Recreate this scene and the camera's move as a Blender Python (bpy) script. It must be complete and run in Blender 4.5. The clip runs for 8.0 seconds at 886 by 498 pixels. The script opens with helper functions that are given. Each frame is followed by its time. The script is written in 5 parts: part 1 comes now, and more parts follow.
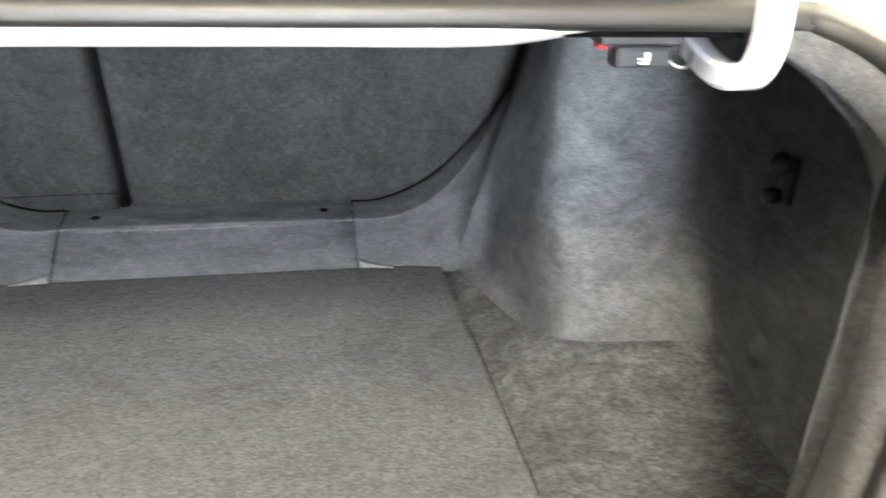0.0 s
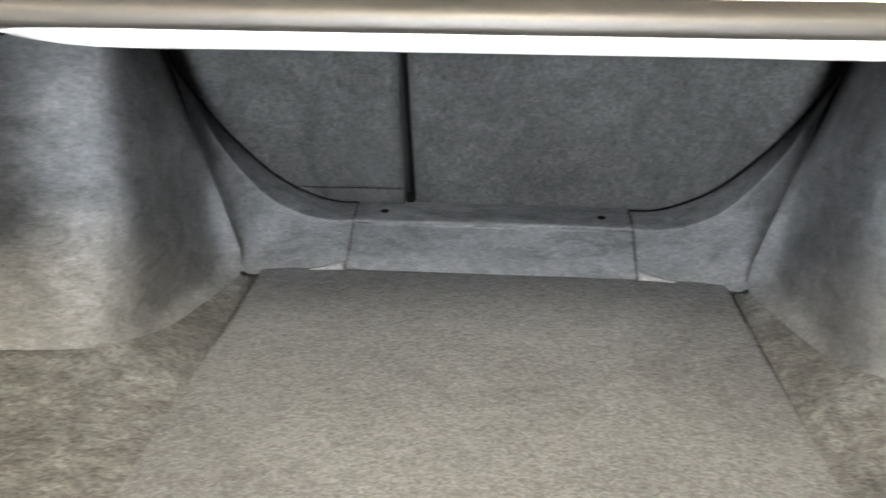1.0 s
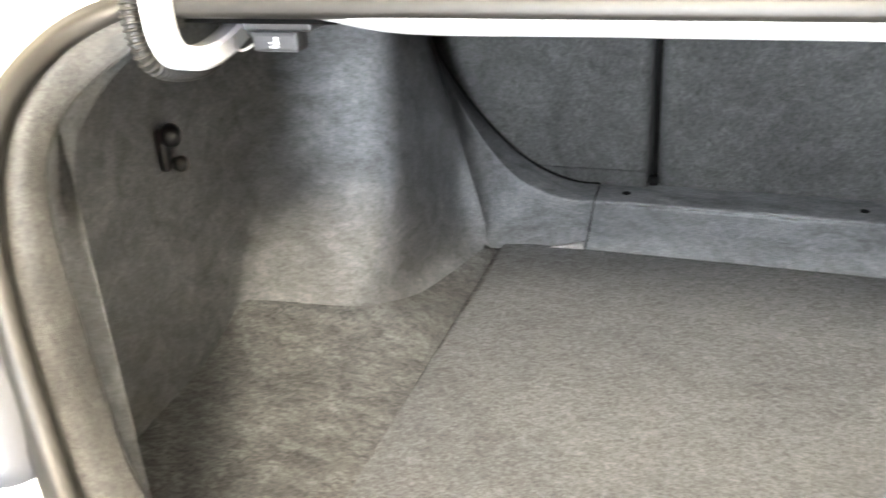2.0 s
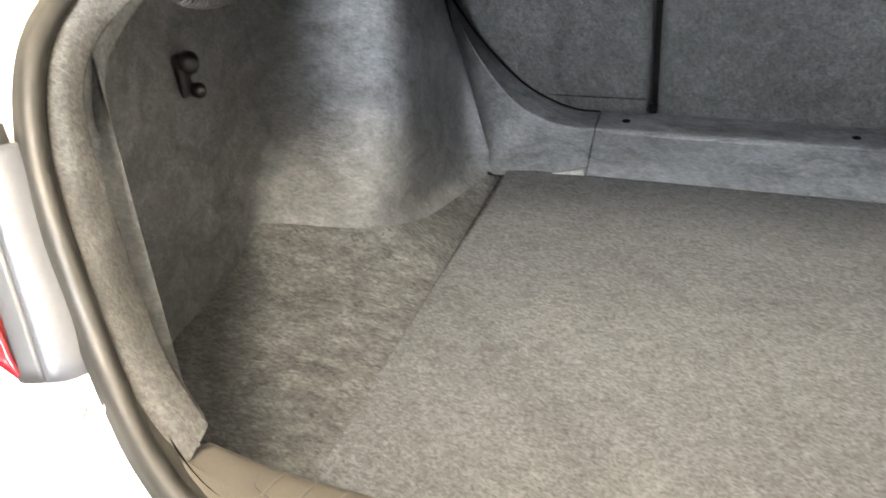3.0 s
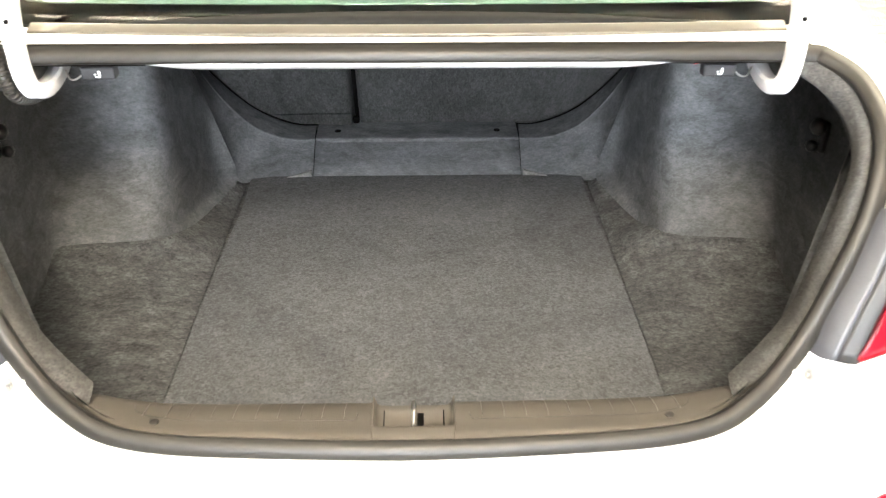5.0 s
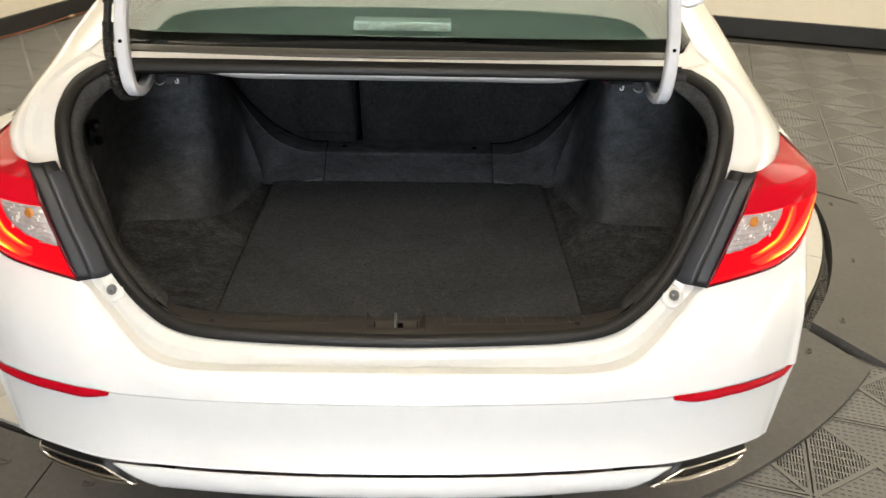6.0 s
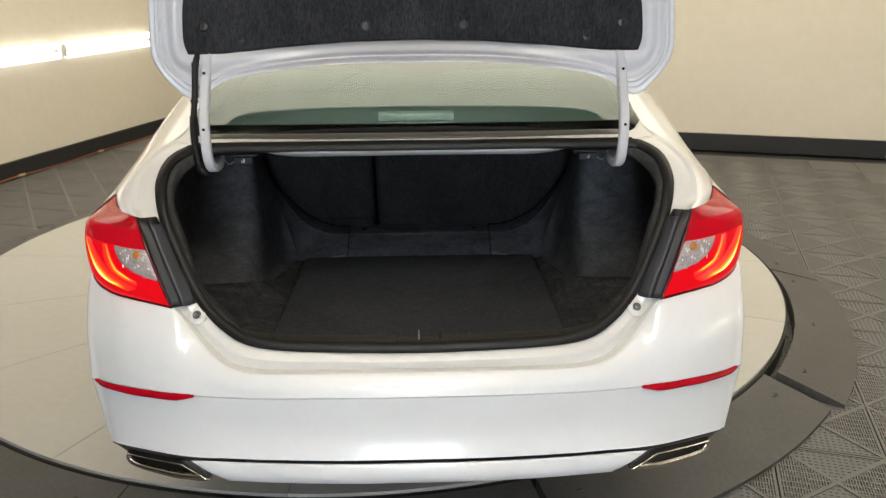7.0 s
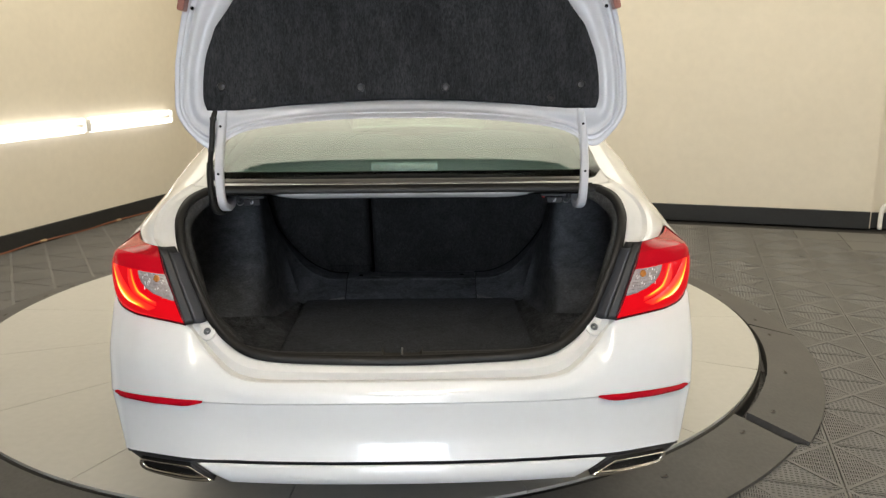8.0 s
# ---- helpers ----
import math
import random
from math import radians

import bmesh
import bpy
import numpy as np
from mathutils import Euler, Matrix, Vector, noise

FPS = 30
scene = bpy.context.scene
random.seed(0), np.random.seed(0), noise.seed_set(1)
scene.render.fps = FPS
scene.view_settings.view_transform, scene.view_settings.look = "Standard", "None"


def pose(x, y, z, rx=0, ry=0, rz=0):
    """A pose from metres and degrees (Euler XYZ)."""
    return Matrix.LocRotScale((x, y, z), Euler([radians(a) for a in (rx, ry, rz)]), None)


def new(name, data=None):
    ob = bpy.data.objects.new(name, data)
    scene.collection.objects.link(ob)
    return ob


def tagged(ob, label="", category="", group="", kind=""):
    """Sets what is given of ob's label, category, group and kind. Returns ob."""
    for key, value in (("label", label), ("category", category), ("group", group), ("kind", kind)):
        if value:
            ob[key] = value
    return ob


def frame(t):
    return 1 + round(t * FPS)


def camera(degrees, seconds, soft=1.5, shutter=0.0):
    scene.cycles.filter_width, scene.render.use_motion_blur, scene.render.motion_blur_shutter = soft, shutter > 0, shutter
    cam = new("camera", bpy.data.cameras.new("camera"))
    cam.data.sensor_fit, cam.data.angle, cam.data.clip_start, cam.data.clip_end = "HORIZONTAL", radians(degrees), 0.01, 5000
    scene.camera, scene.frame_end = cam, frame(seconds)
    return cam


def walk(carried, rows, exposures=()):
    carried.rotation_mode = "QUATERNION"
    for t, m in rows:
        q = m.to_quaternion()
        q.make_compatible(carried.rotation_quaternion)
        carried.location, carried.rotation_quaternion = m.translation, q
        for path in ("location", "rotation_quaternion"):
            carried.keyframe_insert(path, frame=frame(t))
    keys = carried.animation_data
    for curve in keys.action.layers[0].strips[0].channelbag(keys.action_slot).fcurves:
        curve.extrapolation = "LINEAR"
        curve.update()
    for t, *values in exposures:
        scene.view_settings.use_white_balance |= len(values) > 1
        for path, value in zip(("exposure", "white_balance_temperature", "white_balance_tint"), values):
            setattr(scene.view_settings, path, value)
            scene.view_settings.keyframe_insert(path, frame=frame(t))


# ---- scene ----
FOV = 58.11
PATH = [
    (0.0, 0.174, -0.223, 1.243, -10.25, -24.59, -1.89),
    (0.5, 0.083, -0.200, 1.250, -2.91, -24.30, -1.45),
    (1.0, 0.008, -0.201, 1.243, 4.19, -24.66, -0.21),
    (1.5, -0.036, -0.212, 1.244, 11.81, -24.86, 1.37),
    (2.0, -0.058, -0.243, 1.259, 18.81, -25.89, 2.84),
    (2.2, -0.066, -0.255, 1.262, 20.95, -26.40, 3.64),
    (3.3, -0.022, -0.333, 1.284, 15.59, -32.56, 1.31),
    (3.5, 0.008, -0.355, 1.298, 12.00, -33.78, 0.25),
    (4.0, 0.061, -0.432, 1.365, 5.16, -35.52, -0.54),
    (4.5, 0.045, -0.545, 1.458, 0.19, -34.54, -0.33),
    (4.7, 0.020, -0.619, 1.501, -1.25, -33.64, -0.01),
    (5.8, 0.041, -1.148, 1.627, -0.85, -29.98, -0.75),
    (6.0, 0.062, -1.264, 1.636, -0.74, -28.62, -1.17),
    (6.5, 0.049, -1.530, 1.636, -1.15, -23.66, -0.46),
    (7.0, 0.016, -1.784, 1.608, -1.63, -19.10, 0.43),
    (7.5, 0.045, -1.965, 1.582, -1.41, -15.89, 0.35),
    (8.0, 0.090, -2.116, 1.549, -0.95, -13.25, 0.37),
]
cam = camera(FOV, 8.0, 1.3, 0.4)
# seconds, stops, kelvin, tint
LIGHT = [(0.0, 3.90, 6680, 12), (1.0, 4.08, 7000, 12), (2.0, 4.25, 6950, 12), (3.5, 4.04, 7040, 12), (4.0, 4.12, 7060, 12), (4.5, 4.08, 7000, 12), (5.0, 3.45, 6900, 12), (5.8, 1.57, 6700, 12), (6.1, 0.57, 6620, 12), (6.4, 0.38, 6500, 12), (8.0, 0.32, 6380, 12)]
walk(cam, [(t, pose(x, y, z, 90 + pitch, roll, yaw)) for t, x, y, z, yaw, pitch, roll in PATH], LIGHT)

# ---- world ----
world = bpy.data.worlds.new("room_dark")
world.use_nodes = True
world.node_tree.nodes["Background"].inputs[0].default_value = (0.6, 0.62, 0.65, 1)
world.node_tree.nodes["Background"].inputs[1].default_value = 0.05
scene.world = world

FLOOR = -0.09          # hall floor; the turntable's top is 0
TURN = -17.5           # the hall's turn against the car
ROOM = pose(0, 0, 0, 0, 0, TURN)
WALL_L, WALL_R, WALL_F, WALL_B, CEIL = -5.02, 5.2, 6.62, -6.4, 3.1


# ---- materials ----
def mat(name, color, rough=0.5, metal=0.0, var=0.12, scale=8.0, fine=120.0, bump=0.0, coat=0.0, emit=None, power=0.0, spec=0.5, stretch=(1, 1, 1), tint=None):
    m = bpy.data.materials.new(name)
    m.use_nodes = True
    nt = m.node_tree
    b = nt.nodes["Principled BSDF"]
    b.inputs["Roughness"].default_value = rough
    b.inputs["Metallic"].default_value = metal
    b.inputs["Coat Weight"].default_value = coat
    b.inputs["Coat Roughness"].default_value = 0.03
    b.inputs["Specular IOR Level"].default_value = spec
    co = nt.nodes.new("ShaderNodeTexCoord")
    mp = nt.nodes.new("ShaderNodeMapping")
    mp.inputs["Scale"].default_value = stretch
    nt.links.new(co.outputs["Object"], mp.inputs["Vector"])
    n1 = nt.nodes.new("ShaderNodeTexNoise")
    n1.inputs["Scale"].default_value = scale
    n1.inputs["Detail"].default_value = 4
    n2 = nt.nodes.new("ShaderNodeTexNoise")
    n2.inputs["Scale"].default_value = fine
    n2.inputs["Detail"].default_value = 3
    for n in (n1, n2):
        nt.links.new(mp.outputs[0], n.inputs["Vector"])
    add = nt.nodes.new("ShaderNodeMath")
    add.operation = "ADD"
    nt.links.new(n1.outputs[0], add.inputs[0])
    nt.links.new(n2.outputs[0], add.inputs[1])
    ramp = nt.nodes.new("ShaderNodeValToRGB")
    lo = [max(0, c * (1 - var)) for c in color]
    hi = [min(1, c * (1 + var)) for c in (tint or color)]
    ramp.color_ramp.elements[0].position, ramp.color_ramp.elements[1].position = 0.3, 0.7
    ramp.color_ramp.elements[0].color = (*lo, 1)
    ramp.color_ramp.elements[1].color = (*hi, 1)
    half = nt.nodes.new("ShaderNodeMath")
    half.operation = "MULTIPLY"
    half.inputs[1].default_value = 0.5
    nt.links.new(add.outputs[0], half.inputs[0])
    nt.links.new(half.outputs[0], ramp.inputs[0])
    nt.links.new(ramp.outputs[0], b.inputs["Base Color"])
    if bump:
        bp = nt.nodes.new("ShaderNodeBump")
        bp.inputs["Strength"].default_value = bump
        bp.inputs["Distance"].default_value = 0.0025
        nt.links.new(n2.outputs[0], bp.inputs["Height"])
        nt.links.new(bp.outputs[0], b.inputs["Normal"])
    if emit:
        b.inputs["Emission Color"].default_value = (*emit, 1)
        b.inputs["Emission Strength"].default_value = power
    return m


def carpet(name, color, patches=6.0, grain=300.0, stretch=(1, 1, 1), contrast=0.75, nap=0.35):
    """Needle-felt: salt-and-pepper fibres, brushed patches, no gloss."""
    m = bpy.data.materials.new(name)
    m.use_nodes = True
    nt = m.node_tree
    b = nt.nodes["Principled BSDF"]
    b.inputs["Roughness"].default_value = 0.95
    b.inputs["Specular IOR Level"].default_value = 0.1
    co = nt.nodes.new("ShaderNodeTexCoord")
    mp = nt.nodes.new("ShaderNodeMapping")
    mp.inputs["Scale"].default_value = stretch
    nt.links.new(co.outputs["Object"], mp.inputs["Vector"])
    prev = None
    for scale, detail, lo, hi, amount in ((grain, 2, 0.36, 0.64, contrast), (grain * 0.36, 3, 0.33, 0.67, contrast * 0.72), (patches, 3, 0.3, 0.7, nap)):
        n = nt.nodes.new("ShaderNodeTexNoise")
        n.inputs["Scale"].default_value = scale
        n.inputs["Detail"].default_value = detail + 2
        n.inputs["Roughness"].default_value = 0.62
        n.inputs["Distortion"].default_value = 0.9
        nt.links.new(mp.outputs[0], n.inputs["Vector"])
        r = nt.nodes.new("ShaderNodeMapRange")
        r.inputs["From Min"].default_value, r.inputs["From Max"].default_value = lo, hi
        r.inputs["To Min"].default_value, r.inputs["To Max"].default_value = 1 - amount, 1 + amount
        nt.links.new(n.outputs[0], r.inputs["Value"])
        if prev is None:
            prev = r.outputs[0]
            bp = nt.nodes.new("ShaderNodeBump")
            bp.inputs["Strength"].default_value = 0.6
            bp.inputs["Distance"].default_value = 0.0015
            nt.links.new(n.outputs[0], bp.inputs["Height"])
            nt.links.new(bp.outputs[0], b.inputs["Normal"])
        else:
            x = nt.nodes.new("ShaderNodeMath")
            x.operation = "MULTIPLY"
            nt.links.new(prev, x.inputs[0])
            nt.links.new(r.outputs[0], x.inputs[1])
            prev = x.outputs[0]
    v = nt.nodes.new("ShaderNodeVectorMath")
    v.operation = "SCALE"
    v.inputs[0].default_value = color
    nt.links.new(prev, v.inputs["Scale"])
    nt.links.new(v.outputs[0], b.inputs["Base Color"])
    return m


def glass(name, color, rough=0.0):
    m = bpy.data.materials.new(name)
    m.use_nodes = True
    b = m.node_tree.nodes["Principled BSDF"]
    b.inputs["Base Color"].default_value = (*color, 1)
    b.inputs["Transmission Weight"].default_value = 1.0
    b.inputs["Roughness"].default_value = rough
    b.inputs["IOR"].default_value = 1.5
    return m


WHITE = mat("white_paint", (0.80, 0.80, 0.78), 0.35, var=0.015, scale=3, fine=40, coat=1.0)
# body white dulled to cream-grey, the channel's shadow in its colour
CHANNEL = mat("dimmed_white_paint", (0.72, 0.70, 0.655), 0.4, var=0.03, scale=5, fine=60, coat=0.5)
# body white greyed and cooled for the shaded inside of the lid
LIDIN = mat("white_paint_in_shade", (0.57, 0.58, 0.61), 0.35, var=0.03, scale=5, fine=60, coat=0.6)
RUBBER = mat("black_rubber", (0.0140, 0.0129, 0.0115), 0.45, var=0.2, scale=14, fine=90, bump=0.05, spec=0.3)
PLASTIC = mat("black_plastic", (0.020, 0.020, 0.021), 0.38, var=0.2, scale=12, fine=300, bump=0.15)
SILLMAT = mat("grained_sill_plastic", (0.0530, 0.0480, 0.0415), 0.62, var=0.10, scale=10, fine=350, bump=0.15, spec=0.25)
TREAD = mat("pale_sill_rib", (0.0672, 0.0636, 0.0576), 0.5, var=0.1, scale=10, fine=350, spec=0.3)
GREYPL = mat("grey_plastic", (0.034, 0.036, 0.042), 0.40, var=0.1, scale=10, fine=250, bump=0.1)
FELT = carpet("cargo_felt", (0.0655, 0.0690, 0.0735), 3.0, 230, (0.8, 1, 1), 0.31, 0.22)
FELTSIDE = carpet("side_felt", (0.0794, 0.0834, 0.0880), 17.0, 190, (0.6, 1, 1.1), 0.20, 0.32)
# the boot felt again, darker for the shade in the side pockets
FELTSHADE = carpet("shaded_felt", (0.0535, 0.0555, 0.0570), 16.0, 190, (0.6, 1, 1), 0.36, 0.34)
# boot felt darkened for the seat backs' shade under the shelf
FELTBACK = carpet("shaded_seat_felt", (0.0275, 0.0287, 0.0293), 9.0, 220, (1, 1, 0.6), 0.32, 0.28)
FELTLID = carpet("lid_felt", (0.030, 0.0312, 0.0340), 6.0, 200, (1, 1, 0.35), 0.32, 0.3)
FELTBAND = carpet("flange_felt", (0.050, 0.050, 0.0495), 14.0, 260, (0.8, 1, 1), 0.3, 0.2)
FELTEDGE = carpet("felt_backing", (0.1495, 0.1495, 0.1518), 20.0, 200, (0.6, 1, 1), 0.2, 0.2)
# near-black, for black parts and for shade put into hidden faces
DARK = mat("black_parts_and_shade", (0.0025, 0.0025, 0.0025), 0.9, var=0.2, spec=0.03)
HANDLE = mat("grey_handle_plastic", (0.026, 0.026, 0.028), 0.5, var=0.1, scale=10, fine=250, bump=0.1, spec=0.3)
CHROME = mat("chrome", (0.80, 0.75, 0.69), 0.12, metal=1.0, var=0.05)
STEEL = mat("bare_steel", (0.45, 0.44, 0.42), 0.35, metal=1.0, var=0.1)
REDREFL = mat("red_reflector", (0.42, 0.004, 0.014), 0.25, var=0.12, scale=30, fine=500, coat=0.1, spec=0.1)
TINTED = mat("tinted_glass", (0.012, 0.016, 0.016), 0.05, var=0.05, spec=0.6)
FRIT = mat("black_frit", (0.014, 0.014, 0.014), 0.7, var=0.1, spec=0.05)
PANE = glass("rear_glass", (0.42, 0.53, 0.47))
SHELF = mat("parcel_shelf", (0.27, 0.32, 0.305), 0.9, var=0.2, fine=200, bump=0.3)
LENSRED = mat("red_lens", (0.30, 0.002, 0.005), 0.2, var=0.06, scale=20, fine=200, coat=0.03, spec=0.04, emit=(1.0, 0.006, 0.012), power=0.45)
# upper lens and cap: an even red glow added to brighten them
LENSDARK = mat("dark_red_lens", (0.26, 0.003, 0.008), 0.12, var=0.12, scale=20, fine=200, spec=0.03, emit=(1.0, 0.010, 0.025), power=0.22)
LENSCAP = mat("smoky_red_lens", (0.30, 0.007, 0.011), 0.12, var=0.12, scale=20, fine=200, coat=0.08, spec=0.18, emit=(1.0, 0.010, 0.022), power=0.10)
LAMPEDGE = mat("dull_lamp_edge", (0.32, 0.14, 0.11), 0.3, var=0.2, scale=30, fine=200)
LENSRIM = mat("deep_red_rim", (0.09, 0.002, 0.006), 0.15, var=0.1, scale=20, fine=200, coat=0.3, spec=0.3)
CLEARLENS = mat("clear_indicator_lens", (0.34, 0.285, 0.265), 0.15, var=0.10, scale=40, fine=160, coat=0.8, tint=(0.46, 0.405, 0.385))
# white for the indicator's modelled glints and the brake light's cells
SPARKLE = mat("glint_and_cell_white", (0.85, 0.80, 0.76), 0.15, var=0.1, coat=1.0)
AMBER = mat("amber_bulb", (0.55, 0.20, 0.03), 0.25, var=0.3, scale=120, fine=300, coat=0.6)


def guide_material():
    """A lit plastic light guide: its glow fades from the bright edge to the red lens."""
    m = bpy.data.materials.new("lit_light_guide")
    m.use_nodes = True
    nt = m.node_tree
    b = nt.nodes["Principled BSDF"]
    b.inputs["Base Color"].default_value = (0.4, 0.02, 0.01, 1)
    b.inputs["Roughness"].default_value = 0.2
    at = nt.nodes.new("ShaderNodeAttribute")
    at.attribute_name = "glow"
    rp = nt.nodes.new("ShaderNodeValToRGB")
    cr = rp.color_ramp
    cr.elements[0].position, cr.elements[0].color = 0.0, (0.55, 0.004, 0.007, 1)
    cr.elements[1].position, cr.elements[1].color = 1.0, (1.5, 1.05, 0.42, 1)
    for q, c in ((0.25, (0.75, 0.03, 0.008, 1)), (0.55, (1.0, 0.22, 0.012, 1)), (0.8, (1.2, 0.55, 0.03, 1))):
        e = cr.elements.new(q)
        e.color = c
    nt.links.new(at.outputs["Fac"], rp.inputs[0])
    nt.links.new(rp.outputs[0], b.inputs["Emission Color"])
    b.inputs["Emission Strength"].default_value = 1.35
    return m


GUIDE = guide_material()
MOULD = mat("satin_grey_moulding", (0.072, 0.065, 0.054), 0.4, var=0.08, scale=8, fine=200, spec=0.4)
HOOKBLACK = mat("deep_black_plastic", (0.005, 0.005, 0.0055), 0.35, var=0.2, fine=200)
GLOSSBLACK = mat("satin_black_trim", (0.010, 0.010, 0.0105), 0.5, var=0.2, fine=200)
PADGREY = mat("grey_rubber_pad", (0.13, 0.13, 0.13), 0.6, var=0.15)
PRINT = mat("white_print", (0.6, 0.6, 0.6), 0.6, var=0.05)
PLASTER = mat("cream_wall_paint", (0.66, 0.60, 0.49), 0.7, var=0.04, scale=1.2, fine=14, bump=0.05)
CEILPAINT = mat("ceiling_paint", (0.68, 0.63, 0.53), 0.8, var=0.04, scale=1.0, fine=20)
# for unseen rear walls, dark so that little light bounces into the boot
DARKWALL = mat("bounce_cutting_charcoal", (0.06, 0.06, 0.062), 0.8, var=0.1, scale=1.2, fine=14, bump=0.05)
SKIRT = mat("black_skirting", (0.012, 0.012, 0.012), 0.6, var=0.3, scale=5, fine=40)
TUBE = mat("lit_tube", (0.9, 0.9, 0.88), 0.4, var=0.0, emit=(1.0, 0.97, 0.93), power=1.9)
# unseen east tubes, boosted so the bumper corner mirrors a streak
TUBESTREAK = mat("boosted_unseen_tube", (0.9, 0.9, 0.88), 0.4, var=0.0, emit=(1.0, 0.98, 0.95), power=9.0)
SOFT = mat("lit_diffuser", (0.85, 0.83, 0.78), 0.8, var=0.01, scale=0.6, fine=3, emit=(1.0, 0.93, 0.74), power=1.42)
# next three: unseen fill panels added to light the boot
FILLREAR = mat("rear_fill_diffuser", (0.85, 0.83, 0.78), 0.8, var=0.01, scale=0.6, fine=3, emit=(0.90, 0.97, 1.05), power=4.4)
FILLNEAR = mat("near_fill_diffuser", (0.85, 0.83, 0.78), 0.8, var=0.01, scale=0.6, fine=3, emit=(1.0, 0.90, 0.72), power=1.5)
FILLWARM = mat("warm_fill_diffuser", (0.85, 0.83, 0.78), 0.8, var=0.01, scale=0.6, fine=3, emit=(1.0, 0.905, 0.74), power=20.5)
DAY = mat("overcast_daylight", (0.8, 0.85, 0.9), 0.9, var=0.02, scale=0.4, fine=2, emit=(0.88, 0.97, 1.07), power=9.8)
CLIP = mat("tube_holder", (0.75, 0.74, 0.70), 0.5, var=0.05)
DISCMAT = mat("cream_turntable_paint", (0.43, 0.415, 0.375), 0.45, var=0.06, scale=1.6, fine=25, bump=0.03)
RAMPMAT = mat("grey_rubber_ramp", (0.070, 0.065, 0.059), 0.65, var=0.2, scale=4, fine=60, bump=0.15)
TILEMAT = mat("grey_floor_tile", (0.122, 0.117, 0.109), 0.55, var=0.08, scale=4, fine=90, bump=0.05)
TILEGAP = mat("dark_subfloor", (0.022, 0.020, 0.018), 0.85, var=0.2)
CABLEORANGE = mat("orange_cable", (0.20, 0.075, 0.035), 0.7, var=0.3, scale=20, fine=80)
HOLE = mat("rusty_hole", (0.045, 0.032, 0.022), 0.8, var=0.4, scale=60, fine=200)
TAPE = mat("tan_tape", (0.40, 0.28, 0.16), 0.7, var=0.2, scale=40, fine=200)
TYRE = mat("tyre_rubber", (0.02, 0.02, 0.02), 0.8, var=0.2)


# ---- builders ----
def mesh_of(name, verts, faces, material, smooth=True):
    me = bpy.data.meshes.new(name)
    me.from_pydata([tuple(map(float, v)) for v in verts], [], faces)
    me.materials.append(material)
    if smooth:
        me.polygons.foreach_set("use_smooth", [True] * len(me.polygons))
    me.update()
    return me


def put(name, me, parent=None, label="", m=None):
    ob = new(name, me)
    if parent:
        ob.parent = parent
    if m is not None:
        ob.matrix_basis = m
    if label:
        tagged(ob, label)
    return ob


def part(name, bm, material, parent, label="", smooth=True):
    me = bpy.data.meshes.new(name)
    bm.to_mesh(me)
    bm.free()
    me.materials.append(material)
    if smooth:
        me.polygons.foreach_set("use_smooth", [True] * len(me.polygons))
    return put(name, me, parent, label)


def spline(ctrl, n, closed=False):
    """Catmull-Rom through the rows of ctrl, n steps a span."""
    p = np.array(ctrl, float)
    if closed:
        p = np.concatenate([p[-1:], p, p[:2]])
    else:
        p = np.concatenate([2 * p[:1] - p[1:2], p, 2 * p[-1:] - p[-2:-1]])
    out = []
    for i in range(1, len(p) - 2):
        a, b, c, d = p[i - 1], p[i], p[i + 1], p[i + 2]
        for k in range(n):
            t = k / n
            out.append(0.5 * (2 * b + (c - a) * t + (2 * a - 5 * b + 4 * c - d) * t * t + (3 * b - a - 3 * c + d) * t ** 3))
    if not closed:
        out.append(p[-2])
    return np.array(out)


def patch_grid(ctrl, nu=4, nv=4):
    g = np.array(ctrl, float)
    rows = np.array([spline(r, nu) for r in g])
    return np.array([spline(rows[:, j], nv) for j in range(rows.shape[1])]).transpose(1, 0, 2)


def grid_faces(r, c, base=0, flip=False, closed=False):
    f = []
    for i in range(r - 1):
        for j in range(c if closed else c - 1):
            k = (j + 1) % c
            q = (base + i * c + j, base + i * c + k, base + (i + 1) * c + k, base + (i + 1) * c + j)
            f.append(q[::-1] if flip else q)
    return f


def sheet(name, ctrl, material, parent, side=1, nu=4, nv=4, thick=0.0, label="", smooth=True, lift=0.0):
    """A smooth sheet through control rows; side -1 mirrors it over the car's middle."""
    g = patch_grid(ctrl, nu, nv)
    if side < 0:
        g = g * np.array([-1, 1, 1])
    r, c = g.shape[:2]
    me = mesh_of(name, g.reshape(-1, 3), grid_faces(r, c, 0, side < 0), material, smooth)
    ob = put(name, me, parent, label)
    if thick:
        md = ob.modifiers.new("thickness", "SOLIDIFY")
        md.thickness, md.offset = thick, 0.0
    return ob


def full(half):
    """Rows given for x >= 0, from the middle outward, doubled over the middle."""
    out = []
    for row in half:
        row = [tuple(p) for p in row]
        out.append([(-x, y, z) for x, y, z in row[:0:-1]] + row)
    return out


